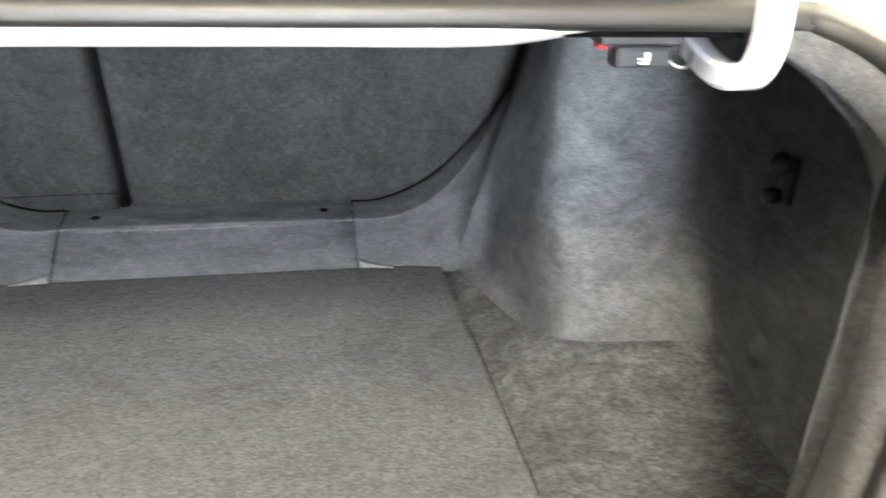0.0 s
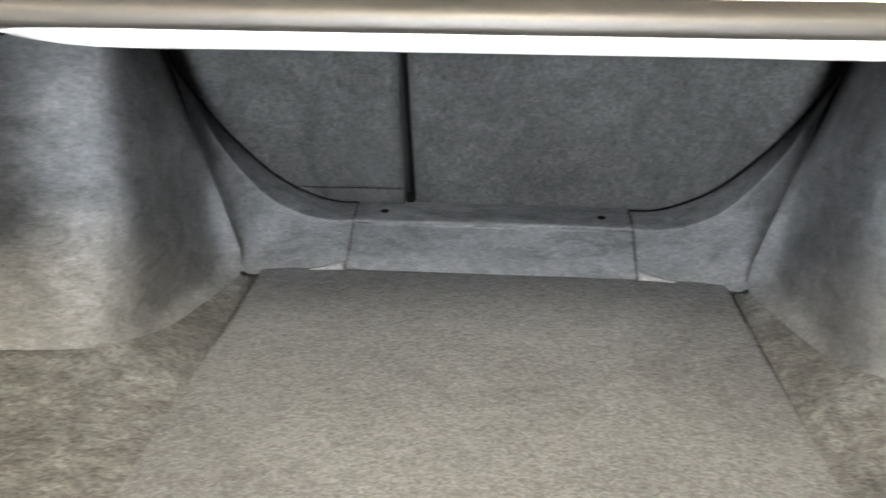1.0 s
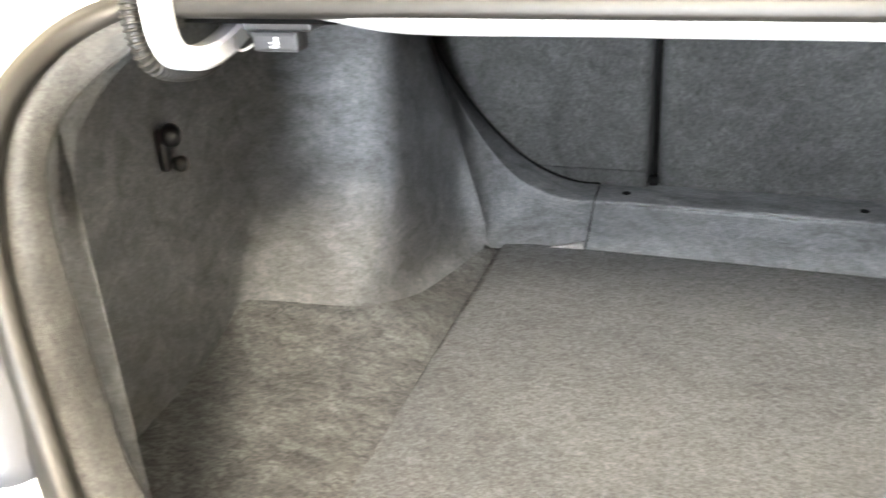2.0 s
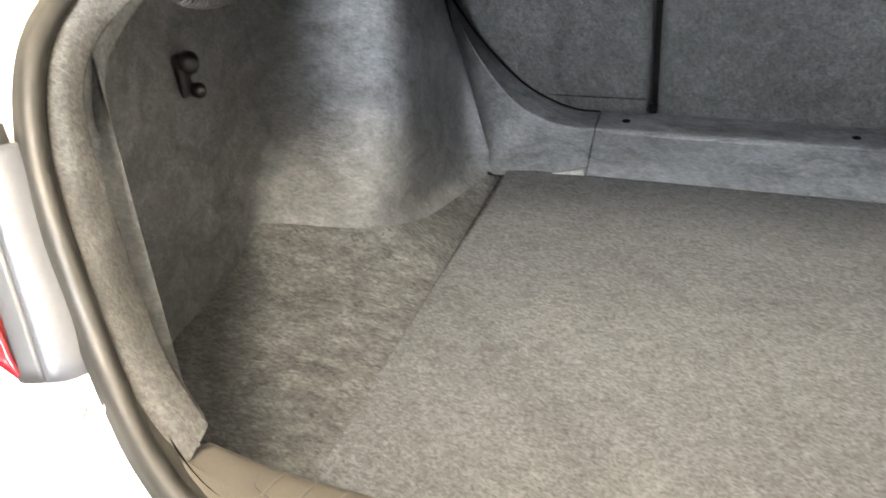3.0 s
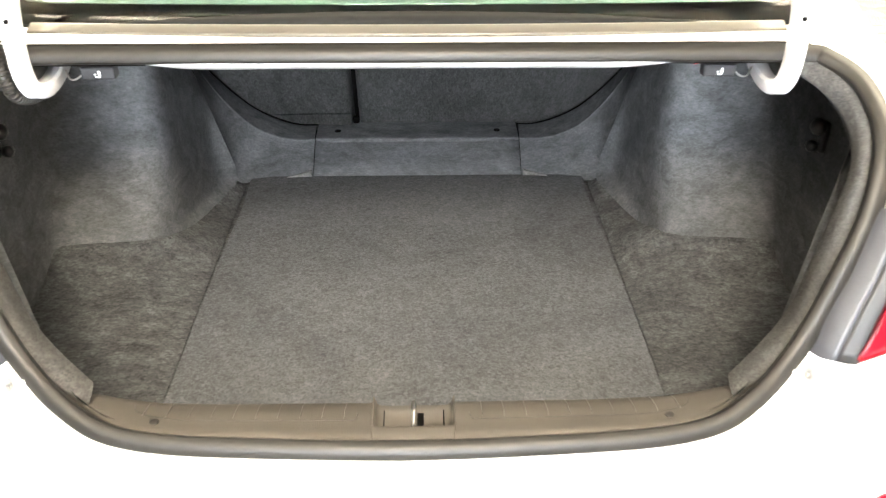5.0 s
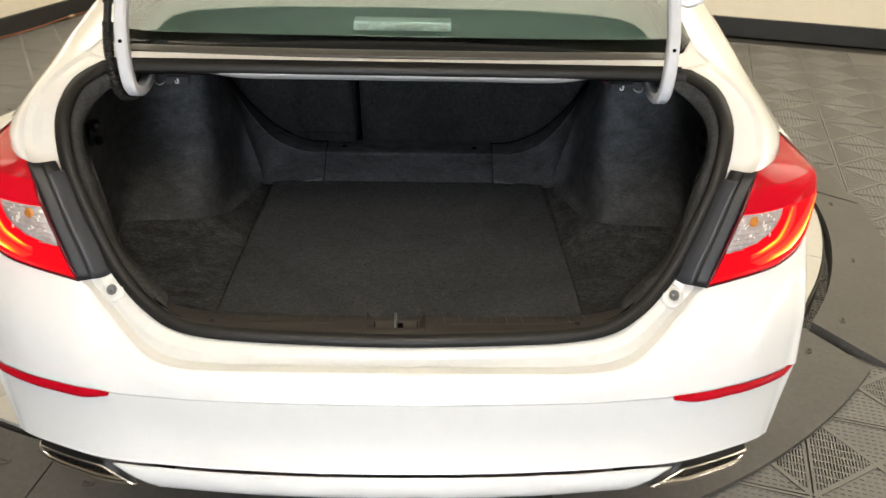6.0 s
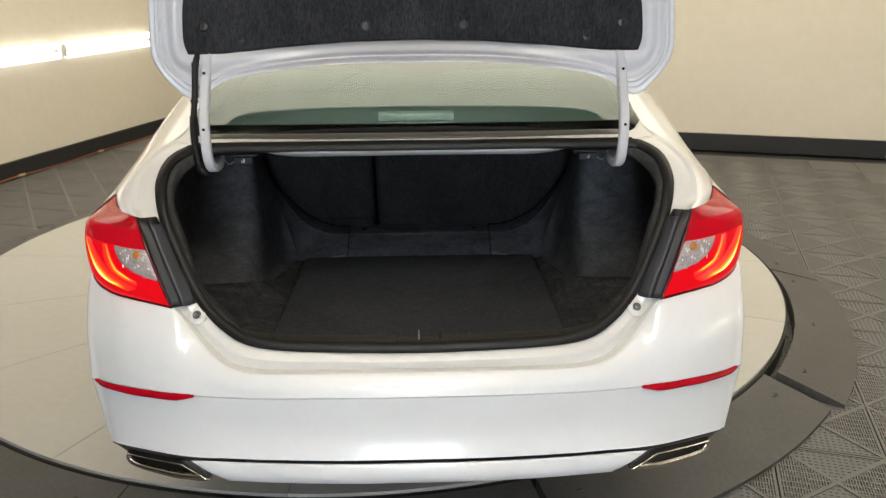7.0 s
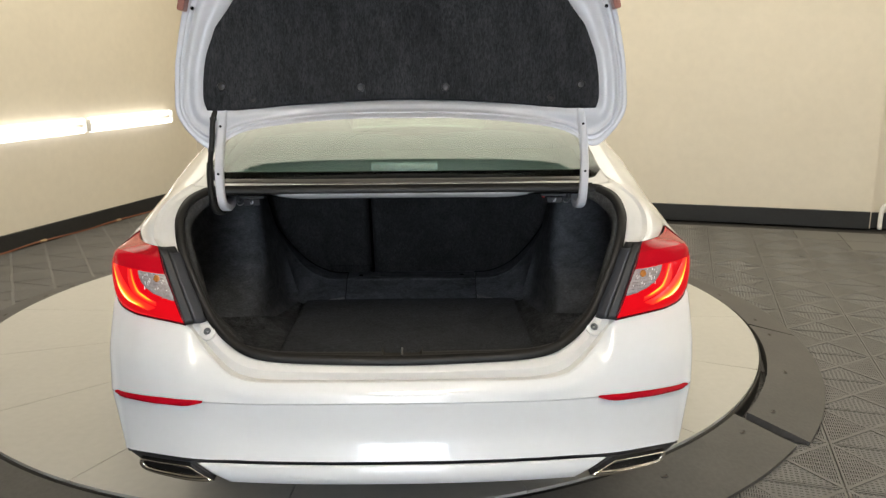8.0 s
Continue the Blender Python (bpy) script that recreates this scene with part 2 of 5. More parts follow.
def sweep(name, path, outs, profile, material, parent, closed=False, label="", smooth=True):
    """A bar along path; profile points (a, b): a along outs, b across it."""
    p = np.array(path, float)
    n = len(p)
    o = np.array(outs, float)
    if o.ndim == 1:
        o = np.tile(o, (n, 1))
    verts = []
    for i in range(n):
        a, b = (p[i - 1], p[(i + 1) % n]) if closed else (p[max(i - 1, 0)], p[min(i + 1, n - 1)])
        t = (b - a) / max(np.linalg.norm(b - a), 1e-9)
        u = o[i] - t * (o[i] @ t)
        u /= np.linalg.norm(u)
        w = np.cross(t, u)
        verts += [p[i] + u * x + w * y for x, y in profile]
    m = len(profile)
    f = grid_faces(n, m, 0, False, True)
    if closed:
        f += [((n - 1) * m + j, (n - 1) * m + (j + 1) % m, (j + 1) % m, j) for j in range(m)]
    else:
        f += [tuple(range(m))[::-1], tuple((n - 1) * m + j for j in range(m))]
    return put(name, mesh_of(name, verts, f, material, smooth), parent, label)


def circle(r, n=10, sy=1.0):
    return [(r * math.cos(2 * math.pi * k / n), r * sy * math.sin(2 * math.pi * k / n)) for k in range(n)]


def box_bm(size, at=(0, 0, 0), bevel=0.0, turn=None, segments=2):
    bm = bmesh.new()
    bmesh.ops.create_cube(bm, size=1.0)
    bmesh.ops.scale(bm, vec=size, verts=bm.verts)
    if bevel:
        bmesh.ops.bevel(bm, geom=bm.edges[:] + bm.verts[:], offset=bevel, segments=segments, profile=0.5, affect="EDGES")
    if turn is not None:
        bmesh.ops.transform(bm, matrix=turn, verts=bm.verts)
    bmesh.ops.translate(bm, vec=at, verts=bm.verts)
    return bm


def lathe(name, prof, material, parent, m=None, n=24, label=""):
    """Turned about z: prof is (radius, height)."""
    v, f = [], []
    for r, z in prof:
        v += [(r * math.cos(2 * math.pi * k / n), r * math.sin(2 * math.pi * k / n), z) for k in range(n)]
    f = grid_faces(len(prof), n, 0, False, True)
    if prof[0][0] > 0.0005:
        f.append(tuple(range(n))[::-1])
    if prof[-1][0] > 0.0005:
        f.append(tuple((len(prof) - 1) * n + k for k in range(n)))
    if m is not None:
        v = [m @ Vector(q) for q in v]
    return put(name, mesh_of(name, v, f, material), parent, label)


def prism(name, outline, depth, material, parent, bevel=0.0, label="", m=None, smooth=False):
    """A flat outline in x, y drawn up by depth."""
    bm = bmesh.new()
    vs = [bm.verts.new((x, y, 0)) for x, y in outline]
    fc = bm.faces.new(vs)
    ex = bmesh.ops.extrude_face_region(bm, geom=[fc])
    bmesh.ops.translate(bm, vec=(0, 0, depth), verts=[g for g in ex["geom"] if isinstance(g, bmesh.types.BMVert)])
    bmesh.ops.recalc_face_normals(bm, faces=bm.faces[:])
    if bevel:
        top = [e for e in bm.edges if all(abs(v.co.z - depth) < 1e-6 for v in e.verts)]
        bmesh.ops.bevel(bm, geom=top, offset=bevel, segments=2, profile=0.5, affect="EDGES")
    if m is not None:
        bmesh.ops.transform(bm, matrix=m, verts=bm.verts)
    return part(name, bm, material, parent, label, smooth)


def slab(name, size, at, material, parent=None, label="", bevel=0.0, kind="", category=""):
    ob = part(name, box_bm(size, (0, 0, 0), bevel), material, parent, label, smooth=False)
    ob.matrix_basis = (ROOM if parent is None else Matrix()) @ Matrix.Translation(at)
    return tagged(ob, "", category, "", kind)


# ---- hall ----
LW, LD = WALL_R - WALL_L, WALL_F - WALL_B
CX, CY = (WALL_L + WALL_R) / 2, (WALL_F + WALL_B) / 2
floor = slab("floor", (LW + 0.6, LD + 0.6, 0.1), (CX, CY, FLOOR - 0.072), TILEGAP, None, "dark subfloor under grey plastic tiles", kind="structure", category="floor")
HH = CEIL - FLOOR
JOG = 2.56   # where the far wall meets the block wall
DARKFROM = -1.6   # the cream paint ends here; unseen walls behind are darkened to cut bounce
for name, u in (("wall_west", WALL_L - 0.1), ("wall_east", WALL_R + 0.1)):
    slab(name, (0.2, WALL_F + 0.2 - DARKFROM, HH), (u, (WALL_F + 0.2 + DARKFROM) / 2, FLOOR + HH / 2), PLASTER, None, "cream painted smooth wall with tube lights", kind="structure", category="wall")
    slab(name + "_unseen", (0.2, DARKFROM - WALL_B + 0.2, HH), (u, (DARKFROM + WALL_B - 0.2) / 2, FLOOR + HH / 2), DARKWALL, None, "unseen rear wall, charcoal to cut bounced light", kind="structure", category="wall")
slab("wall_north", (JOG - WALL_L, 0.2, HH), ((JOG + WALL_L) / 2, WALL_F + 0.1, FLOOR + HH / 2), PLASTER, None, "cream painted smooth wall over black skirting", kind="structure", category="wall")
slab("wall_north_block", (WALL_R - JOG, 0.2, HH), ((JOG + WALL_R) / 2, WALL_F + 0.16, FLOOR + HH / 2), PLASTER, None, "cream painted block wall", kind="structure", category="wall")
# unseen door, known by reflection; placed and sized to light the boot
DOOR_U, DOOR_W, DOOR_H = 1.85, 1.8, 2.85
slab("wall_south", (DOOR_U - DOOR_W / 2 - WALL_L, 0.2, HH), ((DOOR_U - DOOR_W / 2 + WALL_L) / 2, WALL_B - 0.1, FLOOR + HH / 2), DARKWALL, None, "unseen wall beside the vehicle door, charcoal to cut bounced light", kind="structure", category="wall")
slab("wall_south_east", (WALL_R - DOOR_U - DOOR_W / 2, 0.2, HH), ((DOOR_U + DOOR_W / 2 + WALL_R) / 2, WALL_B - 0.1, FLOOR + HH / 2), DARKWALL, None, "unseen wall beside the vehicle door, charcoal to cut bounced light", kind="structure", category="wall")
slab("wall_south_lintel", (DOOR_W, 0.2, HH - DOOR_H), (DOOR_U, WALL_B - 0.1, FLOOR + DOOR_H + (HH - DOOR_H) / 2), DARKWALL, None, "unseen wall over the vehicle door, charcoal to cut bounced light", kind="structure", category="wall")
slab("backdrop", (DOOR_W + 3.0, 0.05, DOOR_H + 2.0), (DOOR_U, WALL_B - 1.2, FLOOR + DOOR_H / 2 + 0.6), DAY, None, "overcast daylight outside the unseen vehicle door", kind="structure", category="backdrop")
slab("ceiling", (LW + 0.6, LD + 0.6, 0.1), (CX, CY, CEIL + 0.05), CEILPAINT, None, "pale cream painted ceiling", kind="structure", category="ceiling")
slab("baseboard_west", (0.03, LD, 0.155), (WALL_L + 0.015, CY, FLOOR + 0.0775), SKIRT, None, "black rubber skirting", 0.004, "structure", "baseboard")
slab("baseboard_north", (JOG - WALL_L - 0.03, 0.03, 0.168), ((JOG + WALL_L) / 2, WALL_F - 0.015, FLOOR + 0.084), SKIRT, None, "black rubber skirting", 0.004, "structure", "baseboard")
slab("baseboard_north_block", (WALL_R - JOG, 0.03, 0.155), ((JOG + WALL_R) / 2, WALL_F + 0.045, FLOOR + 0.0775), SKIRT, None, "black rubber skirting", 0.004, "structure", "baseboard")


def tube_light(at, along, length, label, lit):
    """Two bare fluorescent tubes end to end on holders."""
    th = new("tube_light")
    th.matrix_basis = ROOM @ pose(*at, 0, 0, along)
    tagged(th, label, "light", "fluorescent tubes")
    for dz in (-0.046, 0.046):
        lathe("tube", [(0.0, -length / 2), (0.027, -length / 2 + 0.006), (0.027, length / 2 - 0.006), (0.0, length / 2)], lit, th, pose(0, 0, dz, 0, 90, 0), 14)
    for e in (-1, 1):
        part("holder", box_bm((0.010, 0.05, 0.12), (e * (length / 2 + 0.012), -0.005, 0), 0.004), CLIP, th)
    return th


for k in range(5):
    tube_light((WALL_L + 0.05, 5.39 - 1.42 * k, 0.95), 90, 1.34, "lit bare fluorescent tube pair on the cream wall", TUBE)
    if k > 2:
        tube_light((WALL_R - 0.05, 5.39 - 1.42 * k, 0.95), -90, 1.34, "lit bare fluorescent tube pair on the cream wall", TUBESTREAK)
# ceiling: a bank of lit fabric diffusers before the car, three unseen fills behind
PANELS = [(-2.76 + 2.76 * i, 3.75, 2.752, 5.1, SOFT) for i in range(3)] + [(-4.575, 3.75, 0.862, 5.1, SOFT), (4.665, 3.75, 1.042, 5.1, SOFT)] + [(1.17, -4.5, 1.6, 2.0, FILLREAR), (0.05, -0.95, 4.4, 0.54, FILLNEAR), (0.54, -1.72, 0.56, 0.90, FILLWARM)]
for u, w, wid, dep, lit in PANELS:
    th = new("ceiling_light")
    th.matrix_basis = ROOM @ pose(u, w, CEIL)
    tagged(th, "lit cream fabric ceiling diffuser in a thin frame; rear three added as fill", "light", "ceiling diffusers")
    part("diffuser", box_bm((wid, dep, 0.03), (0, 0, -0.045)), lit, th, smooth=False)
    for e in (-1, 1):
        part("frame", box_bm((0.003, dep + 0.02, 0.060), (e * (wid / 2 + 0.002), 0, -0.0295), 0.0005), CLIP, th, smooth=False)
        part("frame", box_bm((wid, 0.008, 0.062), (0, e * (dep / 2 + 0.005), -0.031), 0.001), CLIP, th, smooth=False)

# ---- turntable ----
DX, DY, DR = -0.285, 2.71, 2.28
table = new("turntable")
table.matrix_basis = pose(DX, DY, 0)
tagged(table, "round cream-painted steel car turntable with radial plate joints", "turntable")


def sector(r0, r1, a0, a1, z0a, z0b, zb, n=14, gap=0.0):
    """A ring sector: top height z0a at r0 and z0b at r1, bottom zb."""
    v = []
    for k in range(n + 1):
        a = a0 + (a1 - a0) * k / n
        for r, z in ((r0, z0a), (r1, z0b), (r1, zb), (r0, zb)):
            g = gap / max(r, 0.2) * (1 - 2 * k / n)
            v.append((r * math.cos(a + g), r * math.sin(a + g), z))
    f = grid_faces(n + 1, 4, 0, False, True) + [(3, 2, 1, 0), tuple(n * 4 + j for j in range(4))]
    return v, f


for k in range(16):
    a0 = radians(176 + 22.5 * k)
    v, f = sector(0.02, DR, a0, a0 + radians(22.5), 0, 0, -0.06, 16, 0.0018)
    put("plate", mesh_of("plate", v, f, DISCMAT, False), table)
lathe("drum", [(DR - 0.02, -0.07), (DR - 0.02, -0.006), (0.0, -0.006)], DARK, table, None, 96, "dark drum under the plates")
lathe("skirt_ring", [(DR + 0.002, -0.088), (DR + 0.002, -0.012), (DR + 0.012, -0.012), (DR + 0.012, -0.088)], RUBBER, table, None, 128, "black rim of the turntable")

RAMP_CUTS = [-142, -107.8, -73.6, -40.5, -6.5, 27.5, 61.5, 95.5, 129.5, 163.5, 190.5, 218]
for i in range(len(RAMP_CUTS) - 1):
    a0, a1 = RAMP_CUTS[i], RAMP_CUTS[i + 1]
    r0, r1 = 2.302, 2.578
    v, f = sector(r0, r1, radians(a0), radians(a1), -0.010, -0.076, FLOOR, 20, 0.020 if i in (2, 3) else 0.003)
    rm = new("ramp_segment", mesh_of("ramp_segment", v, f, RAMPMAT, False))
    rm.matrix_basis = pose(DX, DY, 0)
    if i == 3:   # this one has been knocked out of line
        px, py = r0 * math.cos(radians(a1)), r0 * math.sin(radians(a1))
        rm.matrix_basis = pose(DX, DY, 0) @ pose(px, py, 0, 0, 0, 1.7) @ pose(-px, -py, 0)
    tagged(rm, "dark grey rubber ramp segment curving round the turntable", "ramp", "ramp segments")
    for q in (0.10, 0.48, 0.90):
        a, rr = radians(a0 + (a1 - a0) * q), r0 + 0.085
        zz = -0.010 - 0.066 * (rr - r0) / (r1 - r0)
        oval = [(rr * math.cos(a) + 0.017 * math.cos(b) * -math.sin(a) + 0.010 * math.sin(b) * math.cos(a), rr * math.sin(a) + 0.017 * math.cos(b) * math.cos(a) + 0.010 * math.sin(b) * math.sin(a), zz + 0.0004) for b in np.linspace(0, 2 * math.pi, 14, endpoint=False)]
        put("bolt_hole", mesh_of("bolt_hole", oval, [tuple(range(14))], HOLE, False), rm, "dark oval bolt hole")
        sweep("bolt_ring", oval, (0, 0, 1), circle(0.0026, 6), RAMPMAT, rm, True, "raised rubber ring round the bolt hole")

# ---- car ----
car = new("car")
tagged(car, "white saloon car with its boot lid wide open", "car")

# boot opening: outer edge of the rubber seal, and the fold where the outer skin begins (half, from the middle)
SEAL = [(0, 0.045, 0.700), (0.18, 0.048, 0.703), (0.343, 0.054, 0.709), (0.436, 0.066, 0.722), (0.495, 0.090, 0.748), (0.544, 0.122, 0.782), (0.585, 0.153, 0.830),
        (0.630, 0.190, 0.920), (0.660, 0.222, 0.982), (0.681, 0.265, 1.043), (0.690, 0.315, 1.086), (0.680, 0.382, 1.124), (0.645, 0.428, 1.145), (0.600, 0.445, 1.152), (0.40, 0.447, 1.153), (0.2, 0.447, 1.153), (0, 0.447, 1.153)]
FOLD = [(0, 0.0, 0.663), (0.2, 0.0005, 0.664), (0.386, 0.002, 0.666), (0.468, 0.015, 0.677), (0.522, 0.046, 0.702), (0.578, 0.089, 0.746), (0.628, 0.113, 0.803),
        (0.672, 0.156, 0.912), (0.717, 0.201, 1.019), (0.747, 0.251, 1.035), (0.757, 0.30, 1.075), (0.749, 0.350, 1.110), (0.725, 0.417, 1.140), (0.692, 0.488, 1.163)]

# channel between seal and outer skin
a = np.array(SEAL[:14])
b = np.array(FOLD)
step = np.array([0, 0.026, -0.017])
e1 = a + (b - a) * 0.46
e2 = a + (b - a) * 0.78 + step * np.interp(np.arange(14), [0, 5, 8, 13], [0.75, 0.6, 0.1, 0.15])[:, None]
rows = [a, a + (b - a) * 0.2, e1 * 0.97 + a * 0.03, e1, e1 * 0.93 + e2 * 0.07, e1 * 0.1 + e2 * 0.9, e2, e2 * 0.88 + b * 0.12, b * 0.95 + e2 * 0.05, b]
sheet("boot_channel", full(rows), CHANNEL, car, 1, 4, 1, 0.003, "white painted drip channel round the boot opening")

# seal: a ribbed rubber strip round the opening
ringc = SEAL[:-1] + [(-x, y, z) for x, y, z in SEAL[:0:-1]]
ring = spline(ringc, 5, True)
cen = np.array([0, 0.22, 0.94])
nrm = np.array([0, -0.80, 0.60])
outs = []
for i in range(len(ring)):
    t = ring[(i + 1) % len(ring)] - ring[i - 1]
    o = np.cross(t, nrm)
    outs.append(o / np.linalg.norm(o) * (1 if o @ (ring[i] - cen) > 0 else -1))
SEALP = [(0.004, -0.010), (0.0045, 0.003), (0.003, 0.006), (0.000, 0.006), (-0.0012, 0.001), (-0.0022, -0.003), (-0.0036, -0.003), (-0.0046, 0.005), (-0.0075, 0.010), (-0.0115, 0.0105), (-0.0145, 0.007), (-0.0152, 0.001), (-0.0170, 0.001), (-0.0178, 0.005), (-0.0200, 0.006), (-0.0222, 0.003), (-0.0222, -0.012)]
sweep("boot_seal", ring, outs, SEALP[::-1], RUBBER, car, True, "black ribbed rubber seal round the boot opening")
lipx = np.linspace(-0.615, 0.615, 25)
sweep("seal_lip", [(x, 0.447 - 0.002 * (abs(x) > 0.6), 1.153) for x in lipx], (0, 0.6, 0.8), [(0.002, -0.006), (0.002, 0.003), (0.0038, 0.0050), (0.0056, 0.0045), (0.0064, 0.001), (0.0072, 0.003), (0.0080, 0.0015), (0.0090, 0.003), (0.0096, 0.0), (0.0096, -0.008)][::-1], RUBBER, car, False, "black double lip of the boot seal below the rear window", False)
fl1 = ring + np.array(outs) * -0.014 + np.array([0, 0.012, -0.002])
fl2 = ring + np.array(outs) * -0.016 + np.array([0, 0.024, -0.010])
loop = lambda q: np.concatenate([q, q[:1]])
sheet("opening_flange", [loop(ring + np.array([0, 0.006, -0.003])), loop(fl1), loop(fl2)], RUBBER, car, 1, 1, 1, 0.0, "dark flange under the boot seal")

for side in (1, -1):
    sg = np.array(spline(SEAL[2:10], 4)) * np.array([side, 1, 1])
    od = np.cross(np.gradient(sg, axis=0), nrm)
    od = od / np.linalg.norm(od, axis=1)[:, None]
    od *= np.sign((od * (sg - cen)).sum(1))[:, None]
    # added near-black sheet: the shade behind the seal is its colour
    sheet("opening_backing", [sg - od * 0.020 + np.array([0, 0.020, -0.008]), sg - od * 0.004 + np.array([0, 0.030, -0.012]), sg + od * 0.030 + np.array([0, 0.052, -0.02]), sg + od * 0.05 + np.array([0, 0.11, -0.04])], DARK, car, 1, 1, 1, 0.0, "added backing behind the boot seal, blackened for shade")

# bumper skin, half, rows from the fold downwards
B0 = FOLD[:7] + [(0.743, 0.155, 0.819), (0.800, 0.187, 0.821), (0.860, 0.237, 0.834), (0.893, 0.292, 0.858), (0.915, 0.46, 0.85), (0.922, 0.85, 0.84)]
B3 = [(0, -0.038, 0.617), (0.2, -0.034, 0.616), (0.386, -0.022, 0.613), (0.45, -0.014, 0.612), (0.50, -0.008, 0.612), (0.563, 0.0, 0.613), (0.64, 0.020, 0.612), (0.74, 0.060, 0.608),
      (0.80, 0.093, 0.602), (0.85, 0.128, 0.598), (0.884, 0.168, 0.594), (0.912, 0.42, 0.59), (0.93, 0.85, 0.585)]
B0n, B3n = np.array(B0), np.array(B3)
bul = np.array([0.004, 0.004, 0.005, 0.007, 0.009, 0.012, 0.016, 0.018, 0.016, 0.014, 0.012, 0.004, 0.002])[:, None] * np.array([[0.3, -1, 0.5]])
B1 = B0n + (B3n - B0n) * 0.12 + bul * 0.6
B2 = B0n + (B3n - B0n) * 0.55 + bul * 1.2
SX = [0, 0.2, 0.386, 0.45, 0.50, 0.563, 0.64, 0.74, 0.80, 0.835, 0.856, 0.895, 0.92]
SY = [-0.047, -0.043, -0.029, -0.021, -0.014, -0.004, 0.018, 0.062, 0.095, 0.122, 0.165, 0.42, 0.85]
SZ = [0.443, 0.442, 0.440, 0.439, 0.438, 0.435, 0.431, 0.424, 0.416, 0.410, 0.405, 0.40, 0.40]
C0 = B3n + np.array([0, 0.004, -0.006])
C2 = np.array(list(zip(SX, SY, SZ)))
hollow = np.array([1, 1, 1, 1, 0.95, 0.85, 0.6, 0.25, 0, 0, 0, 0, 0])[:, None]
C1 = C0 + (C2 - C0) * 0.60 + hollow * np.array([[0, 0.011, 0]])
bump_rows = [B0n, B1, B2, B3n]
sheet("bumper_top", full(bump_rows), WHITE, car, 1, 4, 4, 0.0, "glossy white bumper cover, upper part")
sheet("bumper_face", full([B3n, C0, C0 * 0.9 + C1 * 0.1, C1, C1 * 0.10 + C2 * 0.90, C2, C2 + np.array([0, 0.012, -0.004])]), WHITE, car, 1, 4, 3, 0.0, "glossy white bumper cover, lower face")
# black groove, then the white lower valance
D0 = C2 + np.array([0, 0.010, -0.002])
D1 = C2 + np.array([0, 0.012, -0.016])
sheet("bumper_groove", full([D0, D1]), PLASTIC, car, 1, 4, 1, 0.0, "black groove moulding across the bumper")
k6 = 7
V0 = C2[:k6] + np.array([0, 0.003, -0.013])
V0[5] = (0.56, -0.002, 0.423)
V0[6] = (0.594, 0.006, 0.419)
V2 = np.array([(0, -0.044, 0.376), (0.16, -0.041, 0.375), (0.29, -0.032, 0.373), (0.35, -0.026, 0.372), (0.40, -0.020, 0.371), (0.46, -0.012, 0.370), (0.506, -0.006, 0.369)])
V1 = (V0 + V2) / 2 + np.array([0, -0.006, 0])
V3 = V2 + np.array([0, 0.03, -0.012])
V4 = V2 * np.array([1, 1, 1]) + np.array([0, 0.22, -0.03])
sheet("lower_valance", full([V0, V1, V2, V3, V4]), WHITE, car, 1, 4, 3, 0.003, "white lower valance between the exhaust tips")
